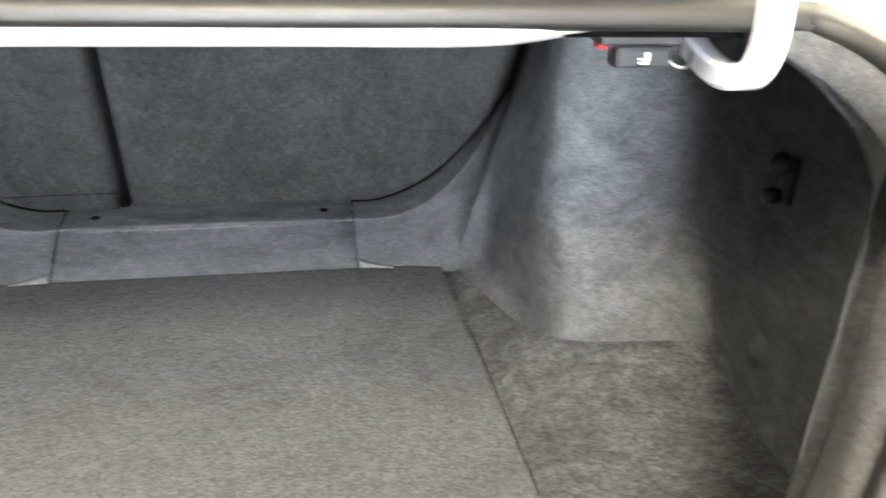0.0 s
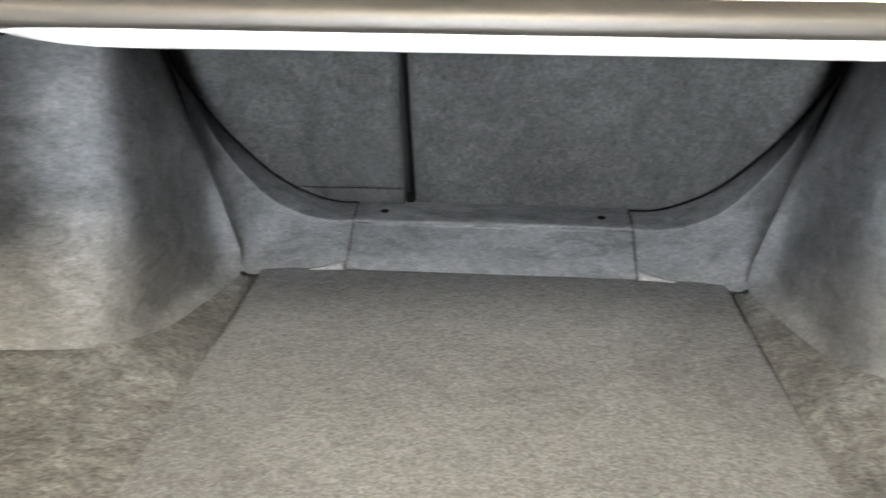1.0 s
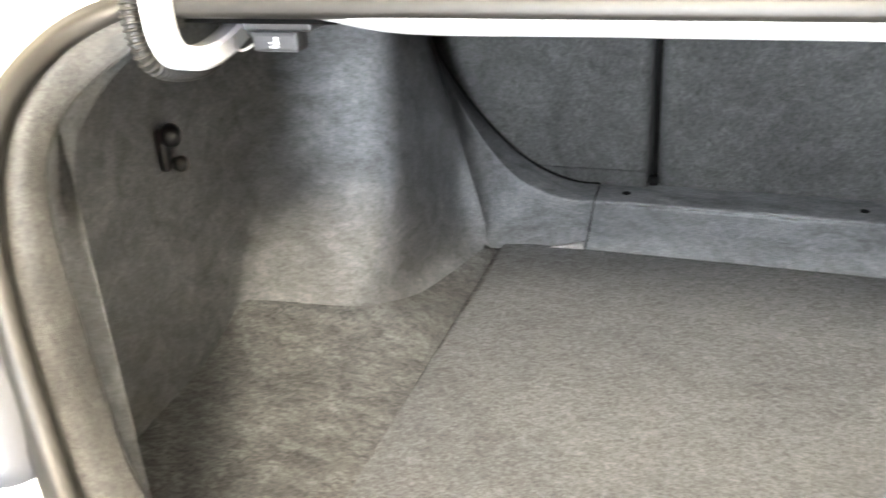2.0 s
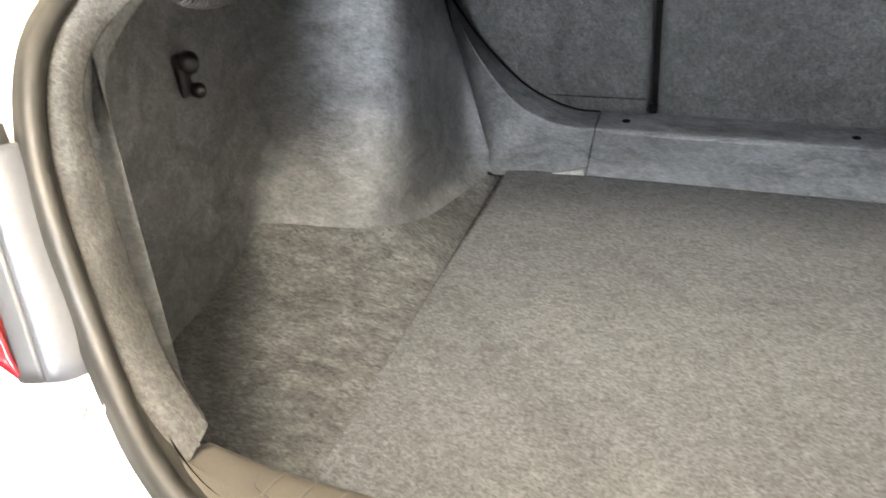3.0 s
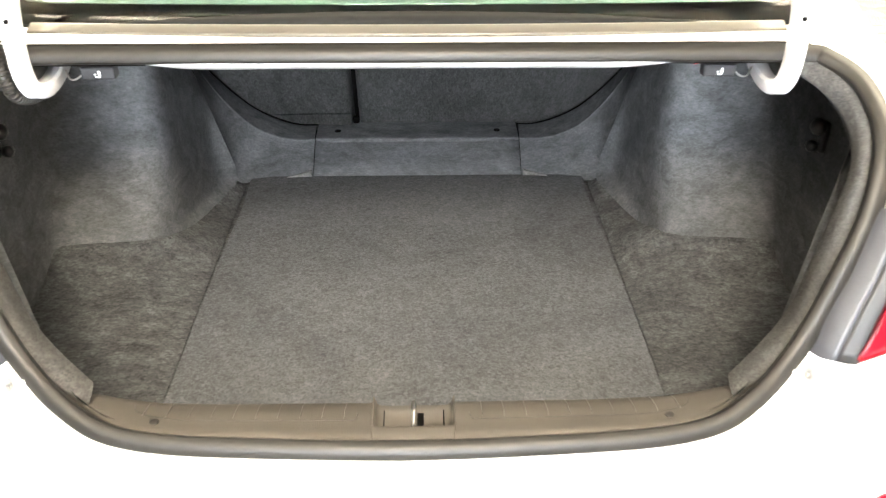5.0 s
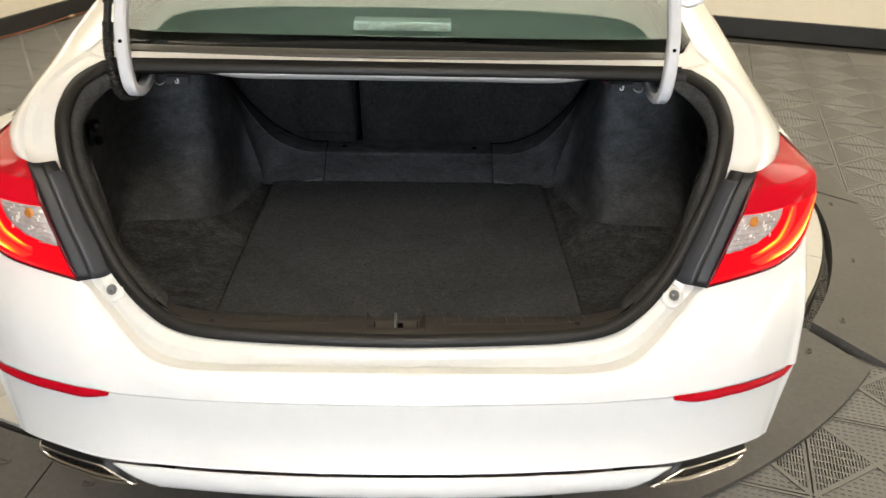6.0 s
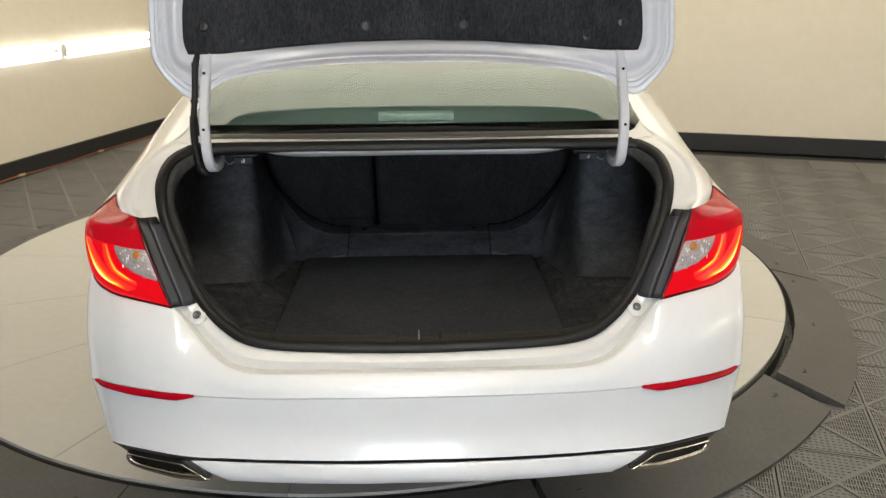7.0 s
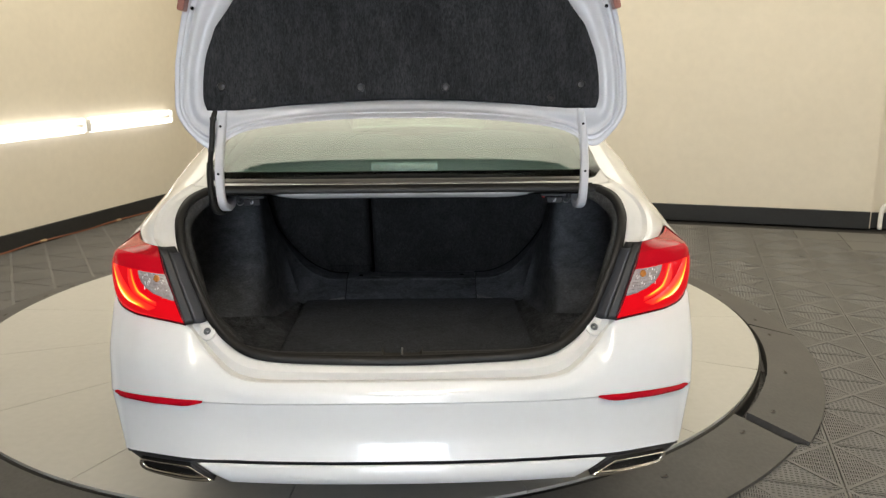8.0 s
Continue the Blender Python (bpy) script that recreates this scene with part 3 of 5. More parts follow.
for side in (1, -1):
    # black surround behind the exhaust tip
    W0 = [(0.49, -0.006, 0.428), (0.60, 0.012, 0.430), (0.70, 0.045, 0.424), (0.78, 0.088, 0.415), (0.835, 0.126, 0.408), (0.850, 0.165, 0.402), (0.885, 0.40, 0.39)]
    W1 = [(0.50, 0.008, 0.402), (0.60, 0.030, 0.405), (0.70, 0.065, 0.402), (0.78, 0.105, 0.395), (0.822, 0.132, 0.388), (0.845, 0.18, 0.382), (0.88, 0.40, 0.36)]
    W2 = [(0.495, 0.004, 0.369), (0.57, 0.040, 0.366), (0.69, 0.10, 0.360), (0.76, 0.14, 0.358), (0.80, 0.15, 0.358), (0.82, 0.21, 0.35), (0.87, 0.40, 0.33)]
    W3 = [(0.46, 0.20, 0.34), (0.57, 0.22, 0.33), (0.69, 0.24, 0.32), (0.76, 0.26, 0.32), (0.80, 0.28, 0.32), (0.82, 0.30, 0.32), (0.87, 0.42, 0.31)]
    sheet("exhaust_surround", [W0, W1, W2, W3], PLASTIC, car, side, 3, 3, 0.003, "black plastic surround of the exhaust tip")
    # chrome tip: a slanted frame with a thick lower lip, drawn inwards
    face_y = lambda x: np.interp(x, SX, SY) + 0.003
    frame_o = np.array([(0.795, 0.387), (0.786, 0.392), (0.72, 0.3985), (0.635, 0.405), (0.618, 0.402), (0.585, 0.385), (0.552, 0.369), (0.550, 0.364), (0.585, 0.358), (0.640, 0.355), (0.700, 0.354), (0.770, 0.355), (0.790, 0.360), (0.800, 0.372)])
    frame_i = np.array([(0.779, 0.386), (0.776, 0.388), (0.72, 0.3935), (0.638, 0.399), (0.626, 0.397), (0.603, 0.387), (0.583, 0.3785), (0.584, 0.3765), (0.610, 0.3745), (0.655, 0.3725), (0.700, 0.3705), (0.760, 0.3685), (0.772, 0.371), (0.780, 0.378)])
    ring3 = lambda q, dy, dz=0.0: np.array([(x * side, face_y(x) + dy, z + dz) for x, z in spline(q, 2, True)])
    mixq = lambda k: frame_o * (1 - k) + frame_i * k
    rings = [ring3(frame_o, 0.10), ring3(frame_o, 0.004), ring3(mixq(0.12), -0.002), ring3(mixq(0.45), -0.005), ring3(mixq(0.85), -0.003), ring3(frame_i, 0.003), ring3(frame_i, 0.02), ring3(frame_i, 0.07)]
    n = len(rings[0])
    tip = put("exhaust_tip", mesh_of("exhaust_tip", np.concatenate(rings), grid_faces(len(rings), n, 0, side > 0, True), CHROME), car, "angular chrome exhaust finisher")
    put("tip_cavity", mesh_of("tip_cavity", rings[-1] + np.array([0, -0.004, 0]), [tuple(range(n))], DARK, False), tip, "dark inside of the exhaust tip")
    # reflector
    tx = np.linspace(0, 1, 9)
    base = np.array([(0.563 + 0.317 * q) for q in tx])
    up = np.interp(base, B3n[:11, 0], B3n[:11, 1])
    zz = 0.614 - 0.022 * tx ** 1.5
    hgt = np.interp(tx, [0, 0.06, 0.5, 0.9, 1], [0.003, 0.014, 0.0145, 0.010, 0.002])
    rf = [[(x, y - 0.004, z + 0.003) for x, y, z in zip(base, up, zz)], [(x, y - 0.010, z - h * 0.25) for x, y, z, h in zip(base, up, zz, hgt)], [(x + 0.008 * (1 - q), y - 0.010, z - h) for x, y, z, h, q in zip(base, up, zz, hgt, tx)], [(x + 0.008 * (1 - q), y + 0.004, z - h - 0.004) for x, y, z, h, q in zip(base, up, zz, hgt, tx)]]
    sheet("reflector", rf, REDREFL, car, side, 2, 2, 0.0, "slim red rear reflector")
    # bump stop on the channel
    m = Matrix.Translation((side * 0.566, 0.117, 0.779)) @ Vector((0.12 * side, -0.78, 0.61)).to_track_quat("Z", "Y").to_matrix().to_4x4()
    st = lathe("bump_stop", [(0.024, -0.012), (0.024, 0.003), (0.021, 0.006), (0.017, 0.005), (0.013, 0.007), (0.012, 0.010), (0.009, 0.011), (0.007, 0.006), (0.0, 0.006)], CHANNEL, car, m, 20, "round pale lid stop")
    lathe("rubber_pad", [(0.0115, 0.006), (0.011, 0.011), (0.0085, 0.012), (0.0045, 0.0105), (0.004, 0.006), (0.0, 0.006)], PADGREY, st, m, 16, "grey rubber pad")
    # dark trim panel beside the lamp, two facets
    outer = np.array([(0.630, 0.110, 0.806), (0.650, 0.128, 0.855), (0.674, 0.151, 0.915), (0.700, 0.178, 0.98), (0.719, 0.198, 1.021)])
    inn = np.array([(0.573, 0.133, 0.805), (0.592, 0.150, 0.852), (0.622, 0.176, 0.912), (0.648, 0.203, 0.972), (0.673, 0.223, 1.013)])
    fold = outer * 0.50 + inn * 0.50 + np.array([0, -0.010, 0.003])
    fold[-1] = outer[-1] * 0.5 + inn[-1] * 0.5 + np.array([0, -0.004, 0.000])
    sheet("lamp_side_trim", [outer + np.array([0, 0.01, 0]), outer + np.array([0, -0.004, 0.001]), outer * 0.5 + fold * 0.5 + np.array([0, -0.003, 0]), fold], GLOSSBLACK, car, side, 3, 2, 0.002, "black plastic trim between lamp and boot opening")
    cut = fold * 1.0
    cut[-1] = fold[-1] * 0.6 + fold[-2] * 0.4
    cut2 = inn * 1.0
    cut2[-1] = inn[-1] * 0.6 + inn[-2] * 0.4
    sheet("lamp_side_trim", [cut + np.array([0, -0.001, 0]), cut2 * 0.5 + cut * 0.5 + np.array([0, -0.003, 0]), cut2 + np.array([0.004, -0.002, 0.002]), cut2 + np.array([0.001, 0.012, 0])], GREYPL, car, side, 3, 2, 0.002, "dark grey facet of the trim beside the lamp")
    sheet("trim_cap", [fold[-2:] * 1.0 + np.array([0, 0.0005, 0]), inn[-2:] + np.array([0.004, -0.001, 0.002])], GLOSSBLACK, car, side, 2, 2, 0.002, "black top of the trim beside the lamp")

# tail lamps
LAMP_LOW = [
    [(0.628, 0.110, 0.806), (0.690, 0.128, 0.814), (0.745, 0.150, 0.818), (0.800, 0.181, 0.821), (0.855, 0.228, 0.833), (0.890, 0.285, 0.858), (0.901, 0.330, 0.892)],
    [(0.640, 0.112, 0.835), (0.700, 0.124, 0.842), (0.755, 0.143, 0.848), (0.808, 0.172, 0.853), (0.860, 0.220, 0.862), (0.894, 0.280, 0.880), (0.905, 0.335, 0.905)],
    [(0.668, 0.134, 0.900), (0.720, 0.140, 0.905), (0.765, 0.154, 0.910), (0.815, 0.180, 0.913), (0.862, 0.222, 0.917), (0.896, 0.280, 0.922), (0.908, 0.340, 0.925)],
]
LAMP_HIGH = [
    [(0.692, 0.158, 0.955), (0.735, 0.160, 0.962), (0.777, 0.172, 0.967), (0.822, 0.196, 0.970), (0.864, 0.235, 0.970), (0.894, 0.290, 0.965), (0.905, 0.345, 0.955)],
    [(0.706, 0.180, 0.990), (0.745, 0.184, 0.998), (0.785, 0.200, 1.000), (0.825, 0.228, 1.000), (0.862, 0.268, 0.998), (0.886, 0.315, 0.990), (0.898, 0.365, 0.980)],
    [(0.717, 0.200, 1.020), (0.745, 0.222, 1.020), (0.772, 0.255, 1.018), (0.800, 0.300, 1.015), (0.825, 0.350, 1.012), (0.845, 0.400, 1.014), (0.858, 0.438, 1.018)],
]
LAMP = LAMP_LOW + LAMP_HIGH
LG = patch_grid(LAMP, 6, 6)


def on_lamp(u, v, lift=0.0):
    """A point of the lamp's skin, u outward and v upward in 0..1."""
    i, j = v * (LG.shape[0] - 1), u * (LG.shape[1] - 1)
    a, b = min(int(i), LG.shape[0] - 2), min(int(j), LG.shape[1] - 2)
    fa, fb = i - a, j - b
    p = (LG[a, b] * (1 - fa) + LG[a + 1, b] * fa) * (1 - fb) + (LG[a, b + 1] * (1 - fa) + LG[a + 1, b + 1] * fa) * fb
    n = np.cross(LG[a, b + 1] - LG[a, b], LG[a + 1, b] - LG[a, b])
    n /= np.linalg.norm(n)
    return p + n * lift


def light_guide(edge, inner, top, parent, side):
    """A glowing guide, brightest along its edge line and fading to the inner line."""
    a, b = spline(edge, 6), spline(inner, 6)
    n, verts, glow = len(a), [], []
    cross = ((-0.12, 0.0, 0.0005), (-0.03, 0.55, 0.0015), (0.04, 1.0, 0.002), (0.16, 1.0, 0.002), (0.30, 0.72, 0.002), (0.50, 0.42, 0.002), (0.72, 0.16, 0.0015), (1.0, 0.0, 0.0005))
    for e, g, lift in cross:
        for i in range(n):
            q = np.clip(a[i] + (b[i] - a[i]) * e, 0, 1)
            verts.append(on_lamp(q[0], q[1], lift + 0.0008) * np.array([side, 1, 1]))
            s = i / (n - 1)
            glow.append(g * top * np.interp(s, [0, 0.12, 0.3, 0.55, 0.8, 1], [0.45, 0.70, 0.85, 1, 0.9, 0]) * (np.interp(s, [0.2, 0.5], [0.55, 1]) if e > 0.2 else 1))
    me = mesh_of("light_guide", verts, grid_faces(len(cross), n, 0, side > 0), GUIDE)
    at = me.attributes.new("glow", "FLOAT", "POINT")
    at.data.foreach_set("value", [float(x) for x in glow])
    return put("light_guide", me, parent, "glowing orange light guide")


for side in (1, -1):
    g = LG * np.array([side, 1, 1])
    r, c = g.shape[:2]
    split = int(r * 0.56)
    lo = put("tail_light", mesh_of("tail_light", g[:split + 1].reshape(-1, 3), grid_faces(split + 1, c, 0, side < 0), LENSRED), car, "lit red wraparound tail light")
    cap = int(r * 0.79)
    put("upper_lens", mesh_of("upper_lens", g[split:cap + 1].reshape(-1, 3), grid_faces(cap + 1 - split, c, 0, side < 0), LENSDARK), lo, "dark red upper lens with an added glow")
    put("lens_cap", mesh_of("lens_cap", g[cap:].reshape(-1, 3), grid_faces(r - cap, c, 0, side < 0), LENSCAP), lo, "smoky red top of the lens with a faint added glow")
    for edge, inner, top in (([(0.690, 0.56), (0.655, 0.44), (0.620, 0.35), (0.577, 0.288), (0.510, 0.243), (0.412, 0.218), (0.30, 0.180)], [(0.62, 0.57), (0.545, 0.45), (0.495, 0.385), (0.440, 0.330), (0.370, 0.290), (0.290, 0.262), (0.21, 0.235)], 1.0), ([(0.410, 0.555), (0.398, 0.44), (0.367, 0.362), (0.330, 0.338), (0.290, 0.320), (0.245, 0.302), (0.19, 0.285)], [(0.455, 0.555), (0.47, 0.44), (0.450, 0.355), (0.410, 0.318), (0.350, 0.290), (0.27, 0.270), (0.20, 0.25)], 0.78)):
        light_guide(edge, inner, top, lo, side)
    for line in (LG[0], LG[:, -1], LG[:, 0]):
        sweep("lens_rim", line * np.array([side, 1, 1]), (0, -1, 0.2), circle(0.0036, 6), LENSRIM, lo, False, "deep red edge of the lens")
    # clear indicator lens
    rows = []
    for q in np.linspace(0, 1, 7):
        u1 = np.interp(q, [0, 0.12, 0.25, 0.4, 0.6, 1], [0.02, 0.16, 0.25, 0.30, 0.33, 0.338])
        rows.append([on_lamp(u1 * e, 0.312 + (0.292 - 0.10 * u1 * q) * q, 0.0035 if 0.02 < e < 0.98 and 0.02 < q < 0.98 else -0.001) for e in (0.0, 0.03, 0.2, 0.4, 0.6, 0.8, 0.97, 1.0)])
    cl = sheet("indicator_lens", rows, CLEARLENS, lo, side, 1, 1, 0.0, "clear ribbed indicator lens")
    pb = on_lamp(0.115, 0.505, 0.002) * np.array([side, 1, 1])
    lathe("bulb", [(0.0, -0.006), (0.009, -0.003), (0.0115, 0.001), (0.008, 0.003), (0.004, 0.0042), (0.0, 0.0035)], AMBER, cl, Matrix.Translation(pb) @ Vector((side * 0.25, -1, 0.25)).to_track_quat("Z", "Y").to_matrix().to_4x4(), 14, "amber indicator bulb")
    for q in range(8):
        a = [on_lamp(0.012 + np.interp(q, [0, 1.2, 2.4, 3.6, 8], [0.11, 0.19, 0.25, 0.28, 0.30]) * e, 0.335 + 0.030 * q, 0.0042) * np.array([side, 1, 1]) for e in np.linspace(0, 0.95, 7)]
        sweep("rib", a, (0, 0, 1), [(-0.0009, -0.001), (0.0009, -0.001), (0, 0.0008)], CLEARLENS, cl)
    # sparkles of the lens, put on as small white flecks
    rnd = random.Random(7)
    for q in range(22):
        u0, v0 = 0.02 + 0.26 * rnd.random() ** 0.8, 0.39 + 0.19 * rnd.random()
        if abs(u0 - 0.115) < 0.035 and abs(v0 - 0.505) < 0.05:
            continue
        part("glint_fleck", box_bm((0.0022, 0.0016, 0.004 + 0.006 * rnd.random()), on_lamp(u0, v0, 0.004) * np.array([side, 1, 1]), 0.0004, None, 1), SPARKLE, cl, "", False)

# quarter panels, roof sides: control rows from the lamp forward
HAUNCH = [
    [(0.717, 0.201, 1.021), (0.745, 0.223, 1.021), (0.800, 0.301, 1.016), (0.858, 0.440, 1.020), (0.900, 0.368, 0.980), (0.909, 0.342, 0.925), (0.895, 0.295, 0.860)],
    [(0.747, 0.251, 1.035), (0.772, 0.275, 1.040), (0.818, 0.340, 1.032), (0.864, 0.452, 1.024), (0.902, 0.410, 0.980), (0.912, 0.400, 0.92), (0.905, 0.36, 0.85)],
    [(0.757, 0.300, 1.075), (0.785, 0.330, 1.070), (0.828, 0.400, 1.052), (0.868, 0.480, 1.030), (0.904, 0.480, 0.98), (0.915, 0.480, 0.92), (0.913, 0.45, 0.85)],
    [(0.749, 0.350, 1.110), (0.780, 0.390, 1.100), (0.825, 0.470, 1.076), (0.868, 0.540, 1.042), (0.906, 0.56, 0.985), (0.918, 0.56, 0.92), (0.918, 0.55, 0.85)],
]
PILLAR = [
    [(0.725, 0.417, 1.140), (0.765, 0.460, 1.128), (0.818, 0.540, 1.098), (0.866, 0.610, 1.054), (0.907, 0.64, 0.988), (0.921, 0.64, 0.92), (0.921, 0.65, 0.845)],
    [(0.692, 0.488, 1.163), (0.745, 0.530, 1.154), (0.808, 0.610, 1.124), (0.862, 0.690, 1.072), (0.908, 0.73, 0.992), (0.924, 0.74, 0.92), (0.922, 0.85, 0.84)],
    [(0.668, 0.575, 1.188), (0.722, 0.640, 1.192), (0.799, 0.720, 1.162), (0.857, 0.790, 1.095), (0.908, 0.84, 0.998), (0.926, 0.86, 0.92), (0.925, 1.0, 0.84)],
    [(0.652, 0.900, 1.285), (0.708, 0.950, 1.281), (0.792, 1.000, 1.224), (0.858, 1.02, 1.130), (0.908, 1.05, 1.005), (0.928, 1.06, 0.92), (0.928, 1.2, 0.84)],
]
DOORS = [
    [(0.600, 1.500, 1.415), (0.652, 1.500, 1.406), (0.734, 1.500, 1.337), (0.830, 1.500, 1.150), (0.908, 1.50, 1.005), (0.930, 1.5, 0.92), (0.93, 1.5, 0.84)],
    [(0.565, 2.200, 1.455), (0.610, 2.200, 1.445), (0.682, 2.200, 1.365), (0.815, 2.200, 1.110), (0.908, 2.20, 0.985), (0.930, 2.2, 0.91), (0.93, 2.2, 0.83)],
    [(0.550, 3.000, 1.415), (0.595, 3.000, 1.405), (0.672, 3.000, 1.320), (0.815, 3.050, 1.070), (0.905, 3.10, 0.960), (0.928, 3.1, 0.89), (0.93, 3.1, 0.82)],
]
WING = [
    [(0.480, 3.750, 1.080), (0.590, 3.750, 1.075), (0.690, 3.750, 1.060), (0.800, 3.750, 1.015), (0.890, 3.75, 0.920), (0.920, 3.75, 0.86), (0.925, 3.75, 0.80)],
    [(0.440, 4.450, 0.950), (0.540, 4.450, 0.940), (0.640, 4.440, 0.915), (0.730, 4.420, 0.870), (0.810, 4.40, 0.800), (0.850, 4.40, 0.73), (0.87, 4.40, 0.68)],
    [(0.300, 4.820, 0.780), (0.380, 4.810, 0.770), (0.470, 4.790, 0.750), (0.560, 4.760, 0.720), (0.650, 4.72, 0.670), (0.700, 4.70, 0.62), (0.72, 4.69, 0.58)],
]
Q = HAUNCH + PILLAR + DOORS + WING
for side in (1, -1):
    sheet("body_side", Q, WHITE, car, side, 4, 4, 0.0, "white quarter panel, door and roof side")
    low = [[q[6] for q in Q[5:]], [(x, y, z - 0.28) for x, y, z in (q[6] for q in Q[5:])], [(x - 0.04, y, z - 0.56) for x, y, z in (q[6] for q in Q[5:])]]
    sheet("lower_side", low, WHITE, car, side, 4, 3, 0.0, "white lower door and sill skin")
    win = [[(x + 0.012, y, z + 0.004) for x, y, z in ((0.775, 1.25, 1.235), (0.720, 1.55, 1.325), (0.690, 2.2, 1.352), (0.682, 2.9, 1.322), (0.745, 3.45, 1.150))],
           [(x + 0.012, y, z + 0.004) for x, y, z in ((0.838, 1.25, 1.120), (0.826, 1.55, 1.13), (0.816, 2.2, 1.105), (0.812, 2.9, 1.075), (0.800, 3.5, 1.03))]]
    sheet("side_window", win, TINTED, car, side, 4, 3, 0.004, "dark tinted side window")
    for wy in (1.20, 3.98):
        m = pose(side * 0.82, wy, 0.335, 0, 90, 0)
        wh = lathe("wheel", [(0.20, -0.10), (0.325, -0.10), (0.335, -0.08), (0.335, 0.08), (0.325, 0.10), (0.20, 0.10)], TYRE, car, m, 40, "black tyre on an alloy wheel")
        lathe("rim", [(0.0, -0.06), (0.05, -0.062), (0.19, -0.04), (0.21, -0.10), (0.22, 0.10), (0.19, 0.05), (0.05, 0.07), (0.0, 0.07)], STEEL, wh, m, 24)
sheet("roof", full([[(0, 1.50, 1.432), (0.3, 1.50, 1.428), (0.600, 1.500, 1.415)], [(0, 2.2, 1.470), (0.3, 2.2, 1.468), (0.565, 2.2, 1.455)], [(0, 3.0, 1.432), (0.3, 3.0, 1.43), (0.55, 3.0, 1.415)]]), WHITE, car, 1, 4, 4, 0.003, "white roof panel")
sheet("windscreen", full([[(0, 3.0, 1.430), (0.3, 3.0, 1.428), (0.55, 3.0, 1.413)], [(0, 3.45, 1.28), (0.3, 3.44, 1.27), (0.52, 3.4, 1.25)], [(0, 3.85, 1.09), (0.3, 3.82, 1.085), (0.48, 3.75, 1.078)]]), PANE, car, 1, 4, 4, 0.004, "greenish windscreen").visible_shadow = False
sheet("bonnet", full([[(0, 3.85, 1.088), (0.3, 3.82, 1.084), (0.48, 3.75, 1.079)], [(0, 4.45, 0.97), (0.25, 4.45, 0.965), (0.44, 4.45, 0.95)], [(0, 4.85, 0.80), (0.16, 4.84, 0.795), (0.30, 4.82, 0.78)]]), WHITE, car, 1, 4, 4, 0.003, "white bonnet")
sheet("nose", full([[(0, 4.85, 0.80), (0.30, 4.82, 0.78), (0.56, 4.76, 0.72), (0.72, 4.69, 0.58)], [(0, 4.88, 0.55), (0.30, 4.86, 0.55), (0.58, 4.78, 0.50), (0.78, 4.62, 0.42)], [(0, 4.82, 0.25), (0.30, 4.8, 0.25), (0.58, 4.72, 0.25), (0.80, 4.5, 0.25)]]), WHITE, car, 1, 4, 4, 0.003, "white front bumper")
part("underbody", box_bm((1.6, 4.3, 0.06), (0, 2.45, 0.29), 0.01), DARK, car, "dark underbody", False)

# rear window, deck strip, parcel shelf
G0 = [(0, 0.508, 1.168), (0.25, 0.510, 1.168), (0.50, 0.520, 1.168), (0.62, 0.535, 1.170), (0.668, 0.572, 1.186)]
G1 = [(0, 0.90, 1.302), (0.25, 0.90, 1.300), (0.48, 0.90, 1.294), (0.60, 0.90, 1.289), (0.652, 0.90, 1.284)]
G2 = [(0, 1.50, 1.432), (0.25, 1.50, 1.430), (0.46, 1.50, 1.424), (0.56, 1.50, 1.418), (0.600, 1.50, 1.414)]
sheet("rear_window", full([G0, G1, G2]), PANE, car, 1, 4, 6, 0.004, "curved greenish rear window").visible_shadow = False
gl = patch_grid(full([G0, G1, G2]), 4, 6)
n1 = gl.shape[1]
# black lens-shaped strip laid over the glass to keep reflections off its foot
MX = np.linspace(-0.46, 0.46, 25)
MW = 0.003 + 0.028 * (1 - (MX / 0.46) ** 2)
sheet("window_foot_mask", [[(x, 0.5065 + 0.048 * x * x + w * f, 1.1715 + 0.40 * w * f) for x, w in zip(MX, MW)] for f in (0.0, 0.5, 1.0)], FRIT, car, 1, 1, 1, 0.002, "black strip added over the foot of the rear window to stop reflections")
def on_glass(u, v, lift):
    """A point of the rear window: u from -1 to 1 across, v from 0 at its foot."""
    j, i = (u + 1) / 2 * (n1 - 1), v * (gl.shape[0] - 1)
    a, b = min(int(i), gl.shape[0] - 2), min(int(j), n1 - 2)
    q = (gl[a, b] * (1 - j + b) + gl[a, b + 1] * (j - b)) * (1 - i + a) + (gl[a + 1, b] * (1 - j + b) + gl[a + 1, b + 1] * (j - b)) * (i - a)
    return tuple(q + np.array([0, 0, lift]))


FU = np.linspace(-1, 1, 61)
FV = 0.022 + 0.15 * np.clip((np.abs(FU) - 0.78) / 0.22, 0, 1) ** 1.6
sheet("window_border", [[on_glass(u, v * f, -0.0058) for u, v in zip(FU, FV)] for f in (0.0, 0.33, 0.66, 1.0)], FRIT, car, 1, 1, 1, 0.0, "black border along the foot of the rear window")
for cols in (gl[:, :4], gl[:, -4:]):
    FR = cols + np.array([0, 0, -0.0055])
    put("window_border", mesh_of("window_border", FR.reshape(-1, 3), grid_faces(FR.shape[0], 4), FRIT), car, "black border of the rear window")
